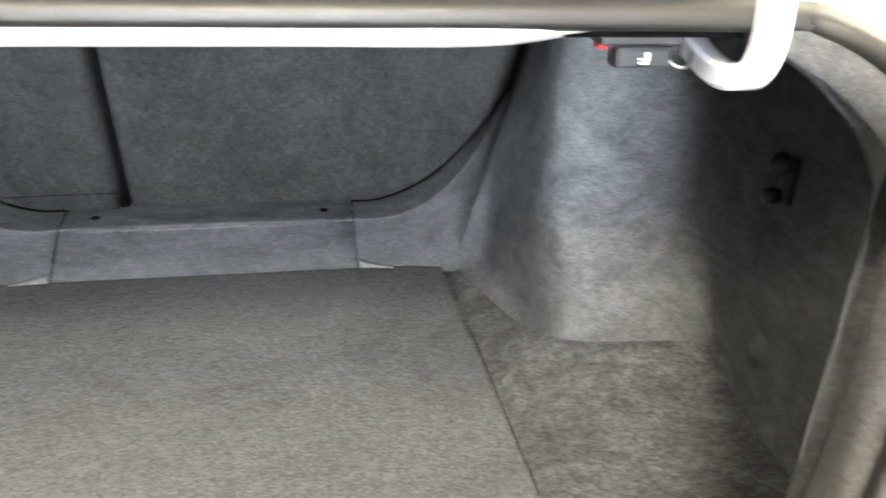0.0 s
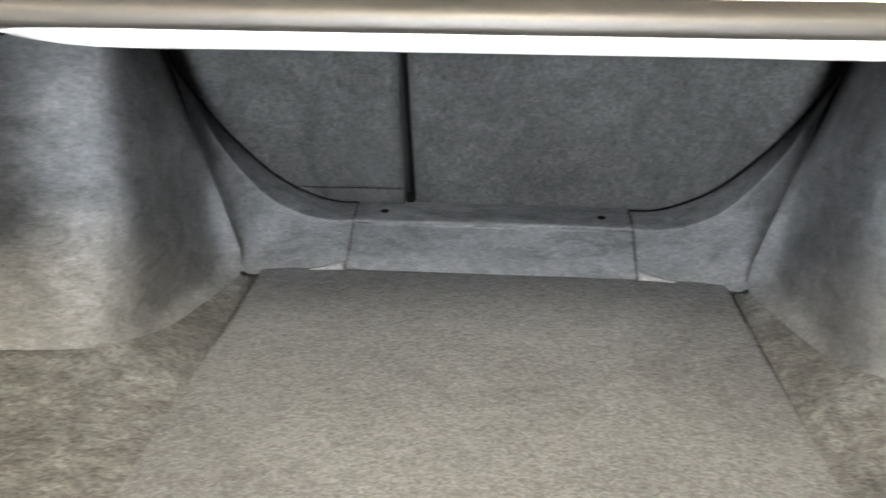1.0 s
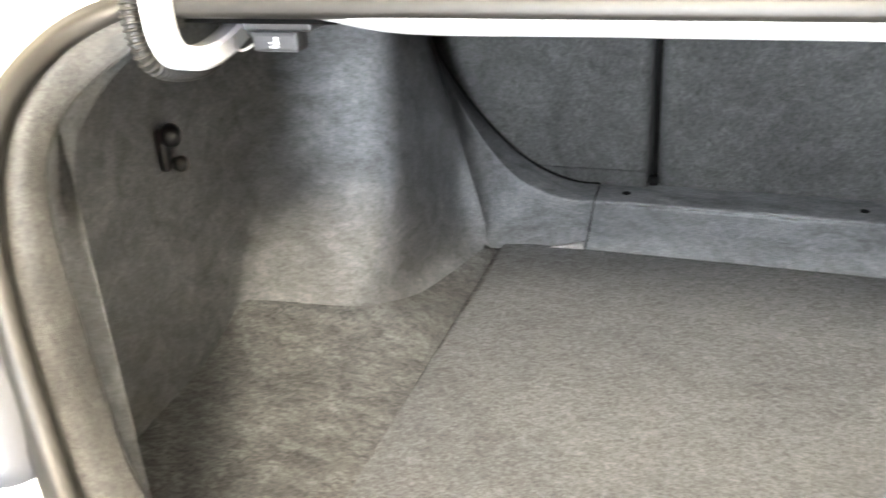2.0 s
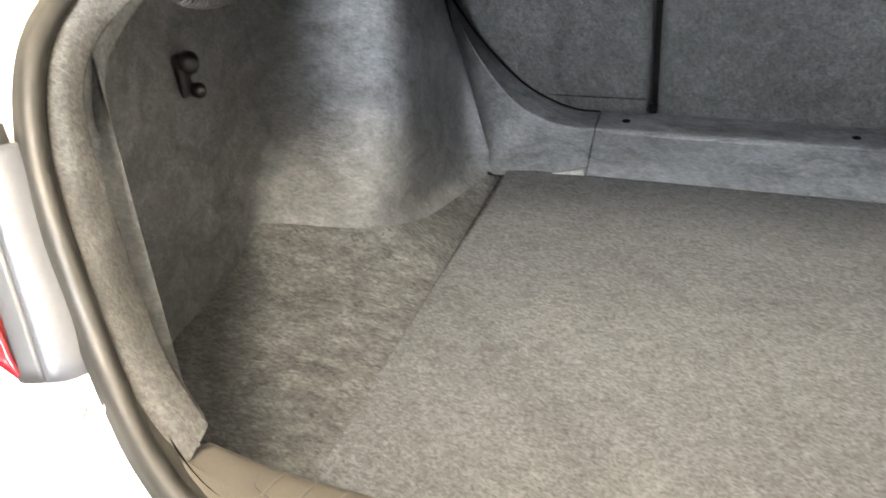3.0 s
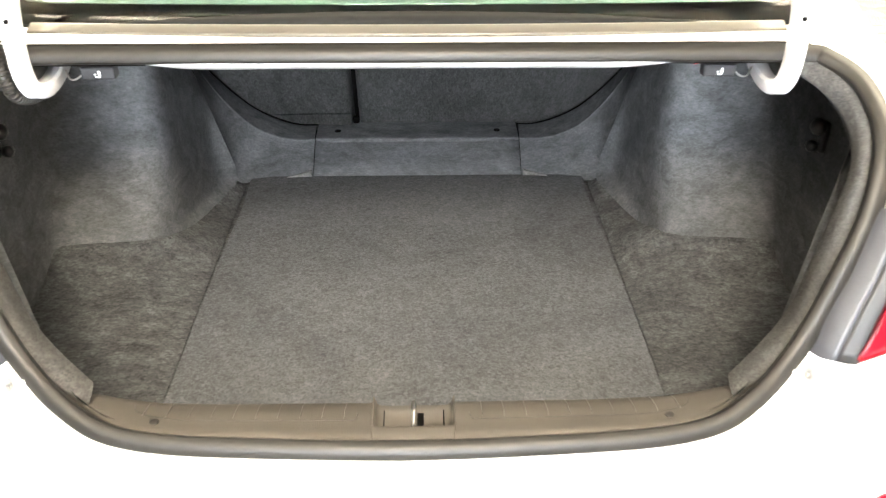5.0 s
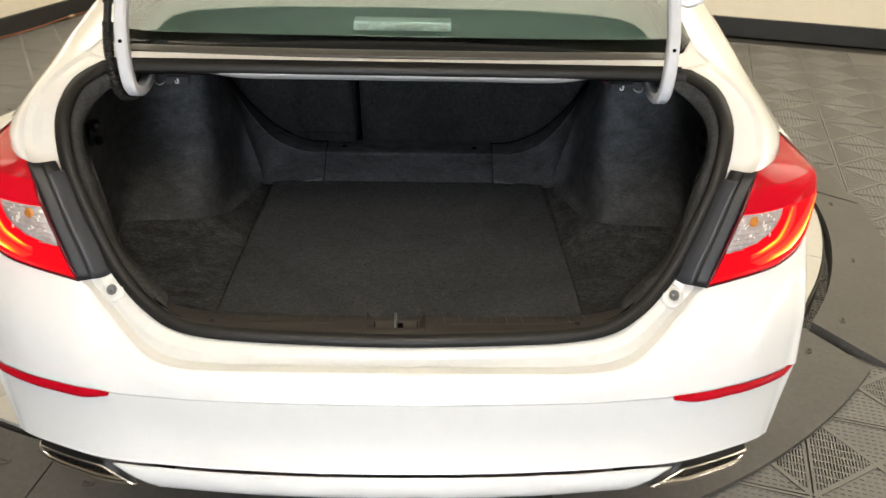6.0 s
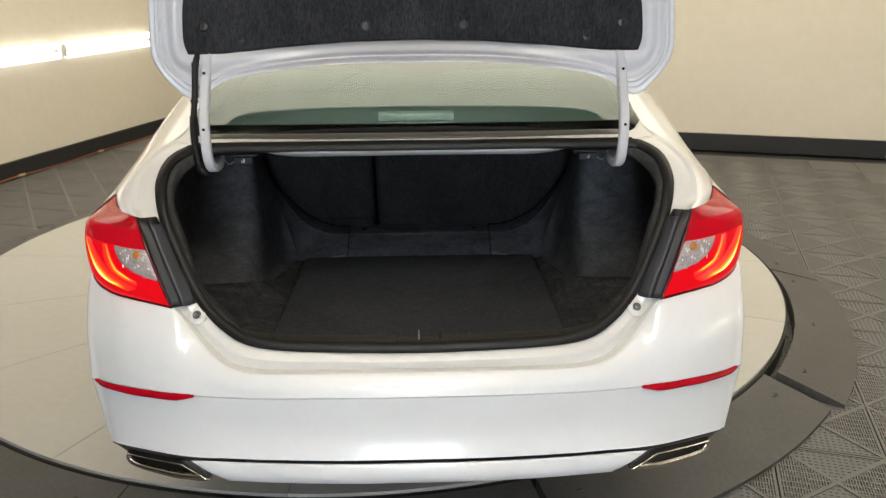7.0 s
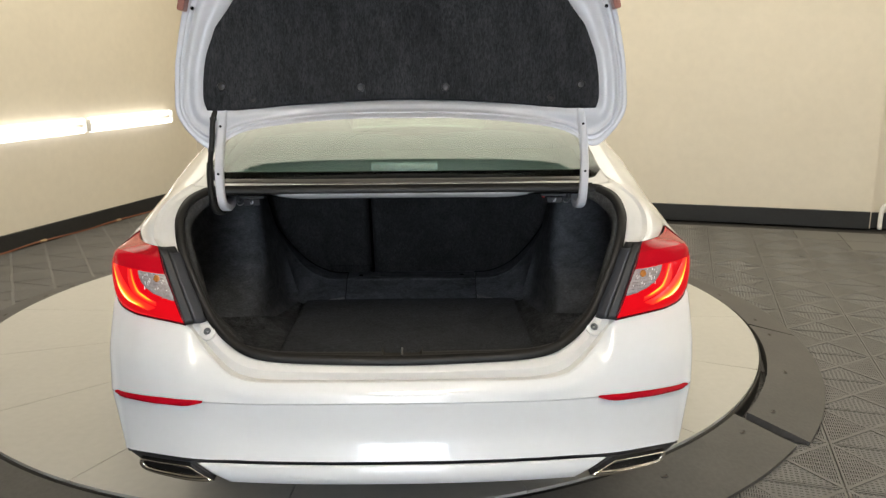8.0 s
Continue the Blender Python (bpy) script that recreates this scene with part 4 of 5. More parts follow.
sheet("deck_strip", full([[(0, 0.452, 1.150), (0.3, 0.452, 1.150), (0.55, 0.455, 1.150), (0.64, 0.46, 1.151), (0.692, 0.488, 1.162)], [(0, 0.486, 1.158), (0.3, 0.487, 1.158), (0.55, 0.493, 1.159), (0.64, 0.508, 1.162), (0.68, 0.53, 1.172)], [(0, 0.497, 1.164), (0.3, 0.498, 1.164), (0.52, 0.508, 1.164), (0.63, 0.525, 1.167), (0.668, 0.572, 1.186)], [(0, 0.505, 1.156), (0.3, 0.507, 1.156), (0.52, 0.517, 1.157), (0.63, 0.533, 1.160), (0.66, 0.58, 1.18)]]), CHANNEL, car, 1, 4, 3, 0.002, "white strip below the rear window")
MD = np.linspace(-0.60, 0.60, 25)
sheet("glass_moulding", [[(x, y + 0.050 * x * x, z) for x in MD] for y, z in ((0.4845, 1.1590), (0.4850, 1.1640), (0.490, 1.1665), (0.498, 1.1695), (0.5065, 1.1718))], MOULD, car, 1, 1, 3, 0.0015, "dark grey satin moulding under the rear window")
LIPX = (0, 0.18, 0.34, 0.42, 0.475)
LIPD = (1, 1, 1, 0.62, 0.12)
sheet("parcel_lip", full([[(x, 0.436, 1.142) for x in LIPX], [(x, 0.436, 1.142 - 0.009 * d) for x, d in zip(LIPX, LIPD)], [(x, 0.465, 1.142 - 0.0255 * d) for x, d in zip(LIPX, LIPD)], [(x, 0.480, 1.142 - 0.024 * d) for x, d in zip(LIPX, LIPD)], [(x, 0.60, 1.142 - 0.017 * d) for x, d in zip(LIPX, LIPD)]]), WHITE, car, 1, 4, 3, 0.002, "white painted edge of the parcel shelf panel")
# shelf ends coloured near black for the shade under the shelf
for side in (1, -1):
    part("shelf_corner", box_bm((0.20, 0.13, 0.016), (side * 0.505, 0.515, 1.1335), 0.003), DARK, car, "end of the shelf panel, blackened for shade", False)
sheet("parcel_shelf", full([[(0, 0.53, 1.146), (0.35, 0.54, 1.146), (0.62, 0.58, 1.155)], [(0, 0.95, 1.165), (0.35, 0.95, 1.165), (0.66, 0.95, 1.17)], [(0, 1.32, 1.175), (0.35, 1.32, 1.175), (0.70, 1.32, 1.175)]]), SHELF, car, 1, 4, 4, 0.012, "dark parcel shelf behind the rear seats")
sheet("rear_headrests", full([[(0, 1.32, 1.17), (0.35, 1.32, 1.17), (0.70, 1.32, 1.17)], [(0, 1.36, 1.22), (0.35, 1.36, 1.24), (0.66, 1.36, 1.22)], [(0, 1.46, 1.20), (0.35, 1.46, 1.22), (0.66, 1.46, 1.20)], [(0, 1.56, 0.9), (0.35, 1.56, 0.9), (0.68, 1.56, 0.9)]]), SHELF, car, 1, 4, 4, 0.0, "dark rear seat tops")
bl = part("high_brake_light", box_bm((0.23, 0.05, 0.022), (0, 0.655, 1.194), 0.004), mat("brake_lens", (0.82, 0.88, 0.86), 0.3, var=0.1), car, "pale unlit high brake light behind the rear window", False)
for k in range(7):
    part("lens_cell", box_bm((0.026, 0.004, 0.014), (-0.093 + 0.031 * k, 0.629, 1.194), 0.002), SPARKLE, bl, "", False)

# ---- boot interior ----
KB = [(0.53, 0.20, 0.555), (0.66, 0.235, 0.553), (0.760, 0.32, 0.552), (0.795, 0.48, 0.545), (0.796, 0.61, 0.555), (0.797, 0.70, 0.580), (0.788, 0.742, 0.608), (0.745, 0.748, 0.617), (0.595, 0.764, 0.617), (0.552, 0.822, 0.599), (0.531, 0.925, 0.566), (0.505, 1.045, 0.556), (0.481, 1.145, 0.5545), (0.482, 1.166, 0.600)]
KM = [(0.63, 0.29, 0.80), (0.715, 0.31, 0.80), (0.772, 0.36, 0.80), (0.788, 0.48, 0.80), (0.785, 0.62, 0.80), (0.780, 0.745, 0.80), (0.764, 0.806, 0.80), (0.718, 0.822, 0.80), (0.595, 0.850, 0.80), (0.556, 0.886, 0.79), (0.546, 0.955, 0.78), (0.541, 1.050, 0.775), (0.534, 1.130, 0.775), (0.531, 1.173, 0.775)]
KT = [(0.69, 0.37, 1.095), (0.715, 0.39, 1.10), (0.755, 0.43, 1.105), (0.772, 0.50, 1.108), (0.765, 0.62, 1.11), (0.755, 0.80, 1.11), (0.738, 0.895, 1.11), (0.700, 0.922, 1.11), (0.622, 0.946, 1.11), (0.590, 0.975, 1.11), (0.584, 1.030, 1.11), (0.591, 1.080, 1.11), (0.600, 1.120, 1.11), (0.618, 1.155, 1.11)]
KBn, KMn, KTn = np.array(KB), np.array(KM), np.array(KT)
near_wall = np.interp(np.arange(14), [8, 9.5, 12.5, 13], [0, 1, 1, 0])[:, None]   # its inner face stands upright on a curved foot
KF = KBn + (KMn - KBn) * (np.array([[0.10, 0.10, 0.10]]) + near_wall * np.array([[0.50, 0.50, 0.04]]))
K2 = KBn + (KMn - KBn) * (np.array([[0.5, 0.5, 0.5]]) + near_wall * np.array([[0.38, 0.38, 0.0]]))
for side in (1, -1):
    sheet("side_lining", [KBn, KF, K2, KMn, (KMn + KTn) / 2, KTn], FELTSIDE, car, side, 4, 4, 0.0, "charcoal felt side lining over the wheelhouse")
    kf = KBn[:-1]
    edge = np.array([(min(0.462, kf[i, 0] - 0.001), y, 0.534) for i, y in enumerate(np.linspace(0.155, 1.176, len(kf)))])
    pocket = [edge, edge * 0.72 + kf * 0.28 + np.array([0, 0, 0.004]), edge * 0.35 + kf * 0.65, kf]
    # pocket floor: its shade beside the board is in the felt's colour
    sheet("side_pocket_floor", pocket, FELTSHADE, car, side, 4, 4, 0.0, "charcoal felt beside the boot floor, darkened for shade")
    # corner gusset between wheelhouse and seat opening
    g0 = [(0.2845, 1.193, 0.544), (0.348, 1.187, 0.545), (0.420, 1.178, 0.547), (0.484, 1.162, 0.556), (0.500, 1.170, 0.66), (0.536, 1.178, 0.775), (0.584, 1.200, 0.95), (0.622, 1.158, 1.11)]
    g2 = [(0.2845, 1.291, 0.612), (0.330, 1.287, 0.612), (0.390, 1.282, 0.626), (0.452, 1.277, 0.662), (0.512, 1.268, 0.735), (0.560, 1.246, 0.835), (0.594, 1.215, 0.955), (0.622, 1.165, 1.11)]
    g3 = [(0.2845, 1.347, 0.629), (0.330, 1.347, 0.630), (0.386, 1.346, 0.646), (0.450, 1.333, 0.686), (0.512, 1.309, 0.757), (0.566, 1.278, 0.845), (0.608, 1.244, 0.948), (0.632, 1.19, 1.11)]
    a, b, c = np.array(g0), np.array(g2), np.array(g3)
    c = np.array([0, -0.4, 1.35]) + (c - np.array([0, -0.4, 1.35])) * 1.0175
    sheet("corner_lining", [a, a * 0.5 + b * 0.5 + np.array([0, -0.003, 0.002]), b * 0.92 + a * 0.08, b], FELTSIDE, car, side, 4, 3, 0.0, "grey felt corner lining beside the seat opening")
    sheet("corner_ledge", [b, b * 0.9 + c * 0.1 + np.array([0, 0, 0.002]), c, c + np.array([0.004, 0.03, -0.004])], FELTSIDE, car, side, 4, 3, 0.0, "grey felt corner lining beside the seat opening")
    curl = [[(0.286, 1.186, 0.5525), (0.305, 1.185, 0.5525), (0.330, 1.183, 0.5525), (0.352, 1.180, 0.5525)], [(0.286, 1.190, 0.564), (0.305, 1.188, 0.560), (0.330, 1.185, 0.556), (0.352, 1.181, 0.5535)], [(0.286, 1.200, 0.566), (0.305, 1.196, 0.561), (0.330, 1.190, 0.556), (0.352, 1.183, 0.5535)]]
    sheet("lining_edge", curl, FELTEDGE, car, side, 3, 3, 0.001, "pale curled edge of the corner lining")
    arc = spline(c, 4) * np.array([side, 1, 1])
    sweep("seat_opening_gap", arc + np.array([-0.004 * side, -0.003, 0.0045]), (0, 1, 0), circle(0.0022, 8), DARK, car, False, "black gap along the seat opening")
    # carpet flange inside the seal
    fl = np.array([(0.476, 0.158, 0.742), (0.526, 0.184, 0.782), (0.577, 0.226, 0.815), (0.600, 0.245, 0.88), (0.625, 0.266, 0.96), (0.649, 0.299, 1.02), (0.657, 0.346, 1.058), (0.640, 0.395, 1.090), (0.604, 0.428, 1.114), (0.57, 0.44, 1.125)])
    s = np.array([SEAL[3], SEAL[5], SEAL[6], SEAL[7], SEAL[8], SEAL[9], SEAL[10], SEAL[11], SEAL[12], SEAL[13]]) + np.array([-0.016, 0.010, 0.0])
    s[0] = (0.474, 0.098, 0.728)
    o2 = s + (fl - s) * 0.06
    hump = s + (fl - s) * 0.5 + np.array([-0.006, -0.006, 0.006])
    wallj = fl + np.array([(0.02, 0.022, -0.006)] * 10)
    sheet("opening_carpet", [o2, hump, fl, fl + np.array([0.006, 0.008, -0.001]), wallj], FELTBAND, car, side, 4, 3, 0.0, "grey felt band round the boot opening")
    sheet("rear_corner_lining", [wallj, (wallj + np.linspace(KBn[0], KTn[0], 10)) / 2 + np.array([0.03, 0.0, -0.02]), np.linspace(KBn[0], KTn[0], 10)], FELTSIDE, car, side, 3, 3, 0.0, "charcoal felt behind the opening's edge")
    # hook and boss
    bmh = box_bm((0.012, 0.022, 0.062), (side * 0.768, 0.612, 0.925), 0.005)
    hook = part("hook_base", bmh, HOOKBLACK, car, "black bag hook base")
    lathe("hook_knob", [(0.0, 0), (0.013, 0.002), (0.017, 0.010), (0.015, 0.018), (0.008, 0.024), (0.0, 0.025)], HOOKBLACK, hook, pose(side * 0.764, 0.610, 0.947, 0, -90 * side, 0), 14)
    lathe("hook_knob", [(0.0, 0), (0.010, 0.002), (0.012, 0.010), (0.010, 0.016), (0.0, 0.020)], HOOKBLACK, hook, pose(side * 0.764, 0.622, 0.902, 0, -90 * side, 0), 14)
    lathe("lining_boss", [(0.036, -0.012), (0.030, -0.002), (0.020, 0.007), (0.012, 0.009), (0.006, 0.006), (0.0, 0.005)], FELTSIDE, car, pose(side * 0.792, 0.630, 0.676, 0, -82 * side, 0), 16, "round felt dimple")
    # seat release handle
    gr = part("seat_release", box_bm((0.054, 0.024, 0.021), (side * 0.500, 0.500, 1.100), 0.004), HANDLE, car, "grey seat release handle under the shelf", False)
    part("handle_mount", box_bm((0.08, 0.05, 0.014), (side * 0.500, 0.520, 1.1165), 0.003), PLASTIC, gr, "", False)
    px = side * 0.500
    part("seat_symbol", box_bm((0.0045, 0.002, 0.0085), (px + 0.003, 0.4875, 1.1015), 0.0008, None, 1), PRINT, gr, "printed folding seat symbol", False)
    part("seat_symbol", box_bm((0.0090, 0.002, 0.0025), (px - 0.000, 0.4875, 1.0955), 0.0008, None, 1), PRINT, gr, "", False)
    part("seat_symbol", box_bm((0.0040, 0.002, 0.0020), (px - 0.0035, 0.4875, 1.0995), 0.0006, None, 1), PRINT, gr, "", False)
    br = part("shelf_bracket", box_bm((0.05, 0.09, 0.03), (side * 0.575, 0.585, 1.108), 0.004), PLASTIC, car, "black bracket at the hinge foot", False)
    sweep("release_wire", spline([(side * 0.526, 0.494, 1.098), (side * 0.535, 0.488, 1.092), (side * 0.546, 0.490, 1.092), (side * 0.555, 0.502, 1.102)], 4), (0, 0, 1), circle(0.0016, 6), STEEL, br, False, "bright release wire")
part("red_lever", box_bm((0.010, 0.014, 0.012), (0.466, 0.515, 1.110), 0.003), mat("red_tab", (0.5, 0.02, 0.02), 0.5), car, "small red tab", False)

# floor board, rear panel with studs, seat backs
part("boot_pan", box_bm((1.58, 1.16, 0.006), (0, 0.75, 0.522), 0.0), FELTSHADE, car, "charcoal felt under the boot floor", False)
prism("boot_floor_board", [(-0.452, 0.172), (0.452, 0.172), (0.453, 0.60), (0.449, 0.88), (0.443, 1.00), (0.446, 1.10), (0.449, 1.193), (-0.449, 1.193), (-0.446, 1.10), (-0.443, 1.00), (-0.449, 0.88), (-0.453, 0.60)], 0.012, FELT, car, 0.003, "speckled charcoal felt boot floor", Matrix.Translation((0, 0, 0.540)))
P = [[(x, y, z) for x in (0, 0.14, 0.2825)] for y, z in ((1.193, 0.546), (1.284, 0.605), (1.291, 0.6115), (1.300, 0.6145), (1.377, 0.6165), (1.41, 0.616))]
back = sheet("rear_panel", full(P), FELTSIDE, car, 1, 3, 2, 0.003, "removable grey felt panel below the seat backs")
for x in (-0.2245, 0.2245):
    lathe("stud", [(0.009, -0.002), (0.009, 0.002), (0.006, 0.0035), (0.0, 0.0035)], DARK, back, pose(x, 1.338, 0.6165, 2, 0, 0), 12, "black push stud")
for x in (-0.2835, 0.2835):
    part("panel_joint", box_bm((0.003, 0.10, 0.003), (x, 1.255, 0.578), 0.0, pose(0, 0, 0, 40, 0, 0)), DARK, back, "", False)


def seat(name, x0, x1, label):
    """One seat back seen from the boot, leaning to the rear."""
    n = 7
    xs = [x0, x0 + 0.008] + list(np.linspace(x0 + 0.05, x1 - 0.05, n)) + [x1 - 0.008, x1]
    ys = [0.075, 0.004] + [0.0] * n + [0.004, 0.075]
    rows = []
    for z, y in ((0.59, 1.405), (0.64, 1.387), (0.75, 1.349), (0.86, 1.310), (0.98, 1.270), (1.13, 1.220)):
        rows.append([(x, y + d, z) for x, d in zip(xs, ys)])
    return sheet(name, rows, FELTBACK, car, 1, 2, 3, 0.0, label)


seat("seat_back", -0.67, -0.183, "felt back of the narrow folding seat, darkened for shade")
seat("seat_back", -0.171, 0.67, "felt back of the wide folding seat, darkened for shade")
sweep("seat_gap", [(-0.177, 1.450, 0.625), (-0.177, 1.370, 0.86), (-0.177, 1.282, 1.125)], (1, 0, 0), [(-0.0062, -0.004), (0.0062, -0.004), (0.0062, 0.004), (-0.0062, 0.004)], DARK, car, False, "dark gap between the seat backs", False)
part("seat_gap_foot", box_bm((0.018, 0.016, 0.020), (-0.175, 1.386, 0.632), 0.003), DARK, car, "black foot of the seat gap", False)
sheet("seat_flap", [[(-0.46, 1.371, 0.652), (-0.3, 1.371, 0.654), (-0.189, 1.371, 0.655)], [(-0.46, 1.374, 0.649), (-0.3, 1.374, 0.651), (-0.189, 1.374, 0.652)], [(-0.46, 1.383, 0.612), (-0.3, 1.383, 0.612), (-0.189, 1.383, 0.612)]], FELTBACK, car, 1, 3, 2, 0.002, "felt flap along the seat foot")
# shelf underside and trays: deep shade put in as near-black colour
sheet("shelf_underside", full([[(0, 0.60, 1.124), (0.35, 0.60, 1.124), (0.78, 0.60, 1.118)], [(0, 1.0, 1.13), (0.35, 1.0, 1.13), (0.78, 1.0, 1.12)], [(0, 1.36, 1.13), (0.35, 1.36, 1.13), (0.78, 1.36, 1.12)]]), DARK, car, 1, 3, 3, 0.0, "underside of the parcel shelf, blackened for shade")
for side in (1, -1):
    part("hinge_tray", box_bm((0.16, 0.34, 0.010), (side * 0.665, 0.67, 1.122), 0.002), DARK, car, "added tray above the side lining, blackened for shade", False)

# sill trim with latch recess
def sill_rows(s):
    """Half sill from x = s[0] outward."""
    edge = lambda x: np.interp(x, [0, 0.3, 0.38, 0.43, 0.48], [0.706, 0.709, 0.714, 0.724, 0.740])
    ey = lambda x: np.interp(x, [0, 0.3, 0.38, 0.43, 0.48], [0.148, 0.147, 0.146, 0.144, 0.142])
    oz = lambda x: np.interp(x, [0, 0.343, 0.436, 0.495], [0.703, 0.710, 0.724, 0.748]) + 0.006
    oy = lambda x: np.interp(x, [0, 0.343, 0.436, 0.495], [0.070, 0.076, 0.086, 0.105])
    rows = [[] for _ in range(9)]
    for x in s:
        e, y, o, w = edge(x), ey(x), oz(x), oy(x)
        xo = x if x < 0.3 else x + (x - 0.3) * 0.12
        for r, p in enumerate(((x, y + 0.024, 0.55), (x, y + 0.024, e - 0.045), (x, y + 0.021, e - 0.028), (x, y + 0.012, e - 0.014), (x, y - 0.004, e - 0.005), (x, y - 0.026, e + 0.001), (x, y * 0.35 + w * 0.65, e * 0.4 + o * 0.6), (xo, w + 0.004, o + 0.001), (xo, w - 0.006, o - 0.008))):
            rows[r].append(p)
    return rows


for side in (1, -1):
    sl = sheet("sill_trim", sill_rows([0.060, 0.068, 0.12, 0.2, 0.28, 0.34, 0.38, 0.41, 0.435, 0.455, 0.476]), SILLMAT, car, side, 2, 3, 0.002, "dark grained plastic boot sill cover")
    # inset tread: a fine outline, and ribs running over the rounded edge
    SR = np.array(sill_rows([0.070 + 0.0075 * k for k in range(50)]))
    on_sill = lambda x, v: np.array([np.interp(x, SR[0, :, 0], [np.interp(v, range(9), SR[:, k, a]) for k in range(50)]) for a in range(3)])
    tread = [on_sill(x, v) + np.array([0, -0.0002, 0.0010]) for x, v in [(0.083, 2.9), (0.083, 5.0), (0.087, 5.55)] + [(x, 5.6) for x in np.linspace(0.10, 0.34, 9)] + [(0.38, 5.4), (0.405, 4.9), (0.412, 4.2), (0.412, 3.2)]]
    sweep("tread_outline", spline(tread, 3) * np.array([side, 1, 1]), (0, 0, 1), circle(0.0008, 6), RUBBER, sl, False, "fine groove round the tread")
    for k in range(10):
        x = 0.102 + 0.0325 * k
        rib = [on_sill(x, v) + np.array([0, 0, 0.0012]) for v in (3.0, 3.4, 3.8, 4.2, 4.6, 5.0, 5.2)]
        sweep("tread_rib", np.array(rib) * np.array([side, 1, 1]), (1, 0, 0), circle(0.0011, 6), TREAD, sl, False)
        lathe("tread_dot", [(0.0022, -0.001), (0.0019, 0.0012), (0.0, 0.0015)], TREAD, sl, Matrix.Translation(on_sill(x, 5.35) * np.array([side, 1, 1])), 8)
    lathe("sill_dimple", [(0.007, -0.002), (0.0065, 0.0004), (0.005, 0.0006), (0.0, 0.0003)], RUBBER, sl, pose(side * 0.375, 0.100, 0.7205, 0, 0, 0), 12)
rc = sheet("latch_recess", full([[(0, 0.160, 0.55), (0.047, 0.160, 0.55), (0.060, 0.160, 0.55)], [(0, 0.152, 0.686), (0.050, 0.152, 0.686), (0.060, 0.154, 0.700)], [(0, 0.146, 0.688), (0.051, 0.146, 0.689), (0.061, 0.148, 0.709)], [(0, 0.106, 0.683), (0.050, 0.106, 0.684), (0.061, 0.106, 0.712)], [(0, 0.099, 0.701), (0.050, 0.099, 0.702), (0.061, 0.098, 0.712)], [(0, 0.088, 0.712), (0.047, 0.088, 0.712), (0.061, 0.088, 0.713)], [(0, 0.066, 0.704), (0.047, 0.066, 0.704), (0.061, 0.066, 0.704)]]), SILLMAT, car, 1, 3, 2, 0.002, "grained plastic recess for the latch in the sill")
for x in (-0.045, 0.045):
    part("recess_seam", box_bm((0.002, 0.045, 0.002), (x, 0.126, 0.6875), 0, pose(0, 0, 0, 6, 0, 0)), DARK, rc, "", False)
part("latch_slot", box_bm((0.010, 0.034, 0.002), (0.010, 0.124, 0.6875), 0.0, pose(0, 0, 0, 6, 0, 0)), DARK, rc, "dark latch slot", False)
sweep("striker", [(0.0, 0.148, 0.690), (0.0, 0.146, 0.708), (0.0, 0.138, 0.716), (0.0, 0.114, 0.716), (0.0, 0.106, 0.708), (0.0, 0.104, 0.690)], (1, 0, 0), circle(0.0024, 8), STEEL, rc, False, "bright steel striker loop")

# ---- boot lid ----
L0 = [(0, 0.556, 1.368), (0.2, 0.556, 1.366), (0.40, 0.545, 1.350), (0.535, 0.530, 1.325), (0.625, 0.515, 1.276), (0.680, 0.505, 1.318), (0.711, 0.500, 1.362), (0.725, 0.500, 1.405), (0.722, 0.502, 1.48), (0.714, 0.505, 1.561), (0.692, 0.51, 1.67), (0.676, 0.515, 1.735), (0.65, 0.52, 1.84)]
L2 = [(0, 0.662, 1.422), (0.2, 0.652, 1.419), (0.385, 0.610, 1.408), (0.515, 0.560, 1.397), (0.590, 0.530, 1.398), (0.632, 0.515, 1.398), (0.642, 0.514, 1.415), (0.641, 0.514, 1.45), (0.637, 0.515, 1.51), (0.626, 0.518, 1.57), (0.592, 0.524, 1.66), (0.562, 0.528, 1.71), (0.515, 0.535, 1.78)]
l0, l2 = np.array(L0), np.array(L2)
lid_in = [l0 + np.array([0, 0.035, 0.004]), l0 + np.array([0, 0.002, 0]), l0 + np.array([0, -0.003, 0]), l0 * 0.88 + l2 * 0.12 + np.array([0, -0.003, 0]), l0 * 0.86 + l2 * 0.14 + np.array([0, 0.003, 0]), l0 * 0.74 + l2 * 0.26 + np.array([0, 0.002, 0]), l0 * 0.70 + l2 * 0.30 + np.array([0, -0.004, 0]), l0 * 0.55 + l2 * 0.45 + np.array([0, 0.008, 0]), l0 * 0.25 + l2 * 0.75 + np.array([0, -0.006, 0]), l2 + np.array([0, 0.002, 0]), l2 * np.array([0.96, 1, 1]) + np.array([0, 0.02, 0.02])]
lid = sheet("boot_lid", full(lid_in), LIDIN, car, 1, 4, 3, 0.003, "white pressed inner frame of the open boot lid, greyed for shade")
out = []
for z, hw, y in ((1.345, 0.665, 0.672), (1.40, 0.725, 0.635), (1.48, 0.722, 0.61), (1.56, 0.714, 0.60), (1.67, 0.692, 0.61), (1.735, 0.676, 0.615), (1.84, 0.65, 0.62), (1.90, 0.64, 0.56), (1.93, 0.64, 0.45), (1.92, 0.62, 0.33)):
    k = 14 if z < 1.45 else 2
    out.append([(hw * q, y - (0.03 if k > 2 else 0.06) * q ** 14 + 0.10 * (1 - q ** k), z + 0.012 * (1 - q * q)) for q in (0, 0.3, 0.6, 0.85, 0.95, 1.0)])
sheet("lid_skin", full(out), WHITE, lid, 1, 3, 3, 0.003, "glossy white outer skin of the boot lid")
tr = []
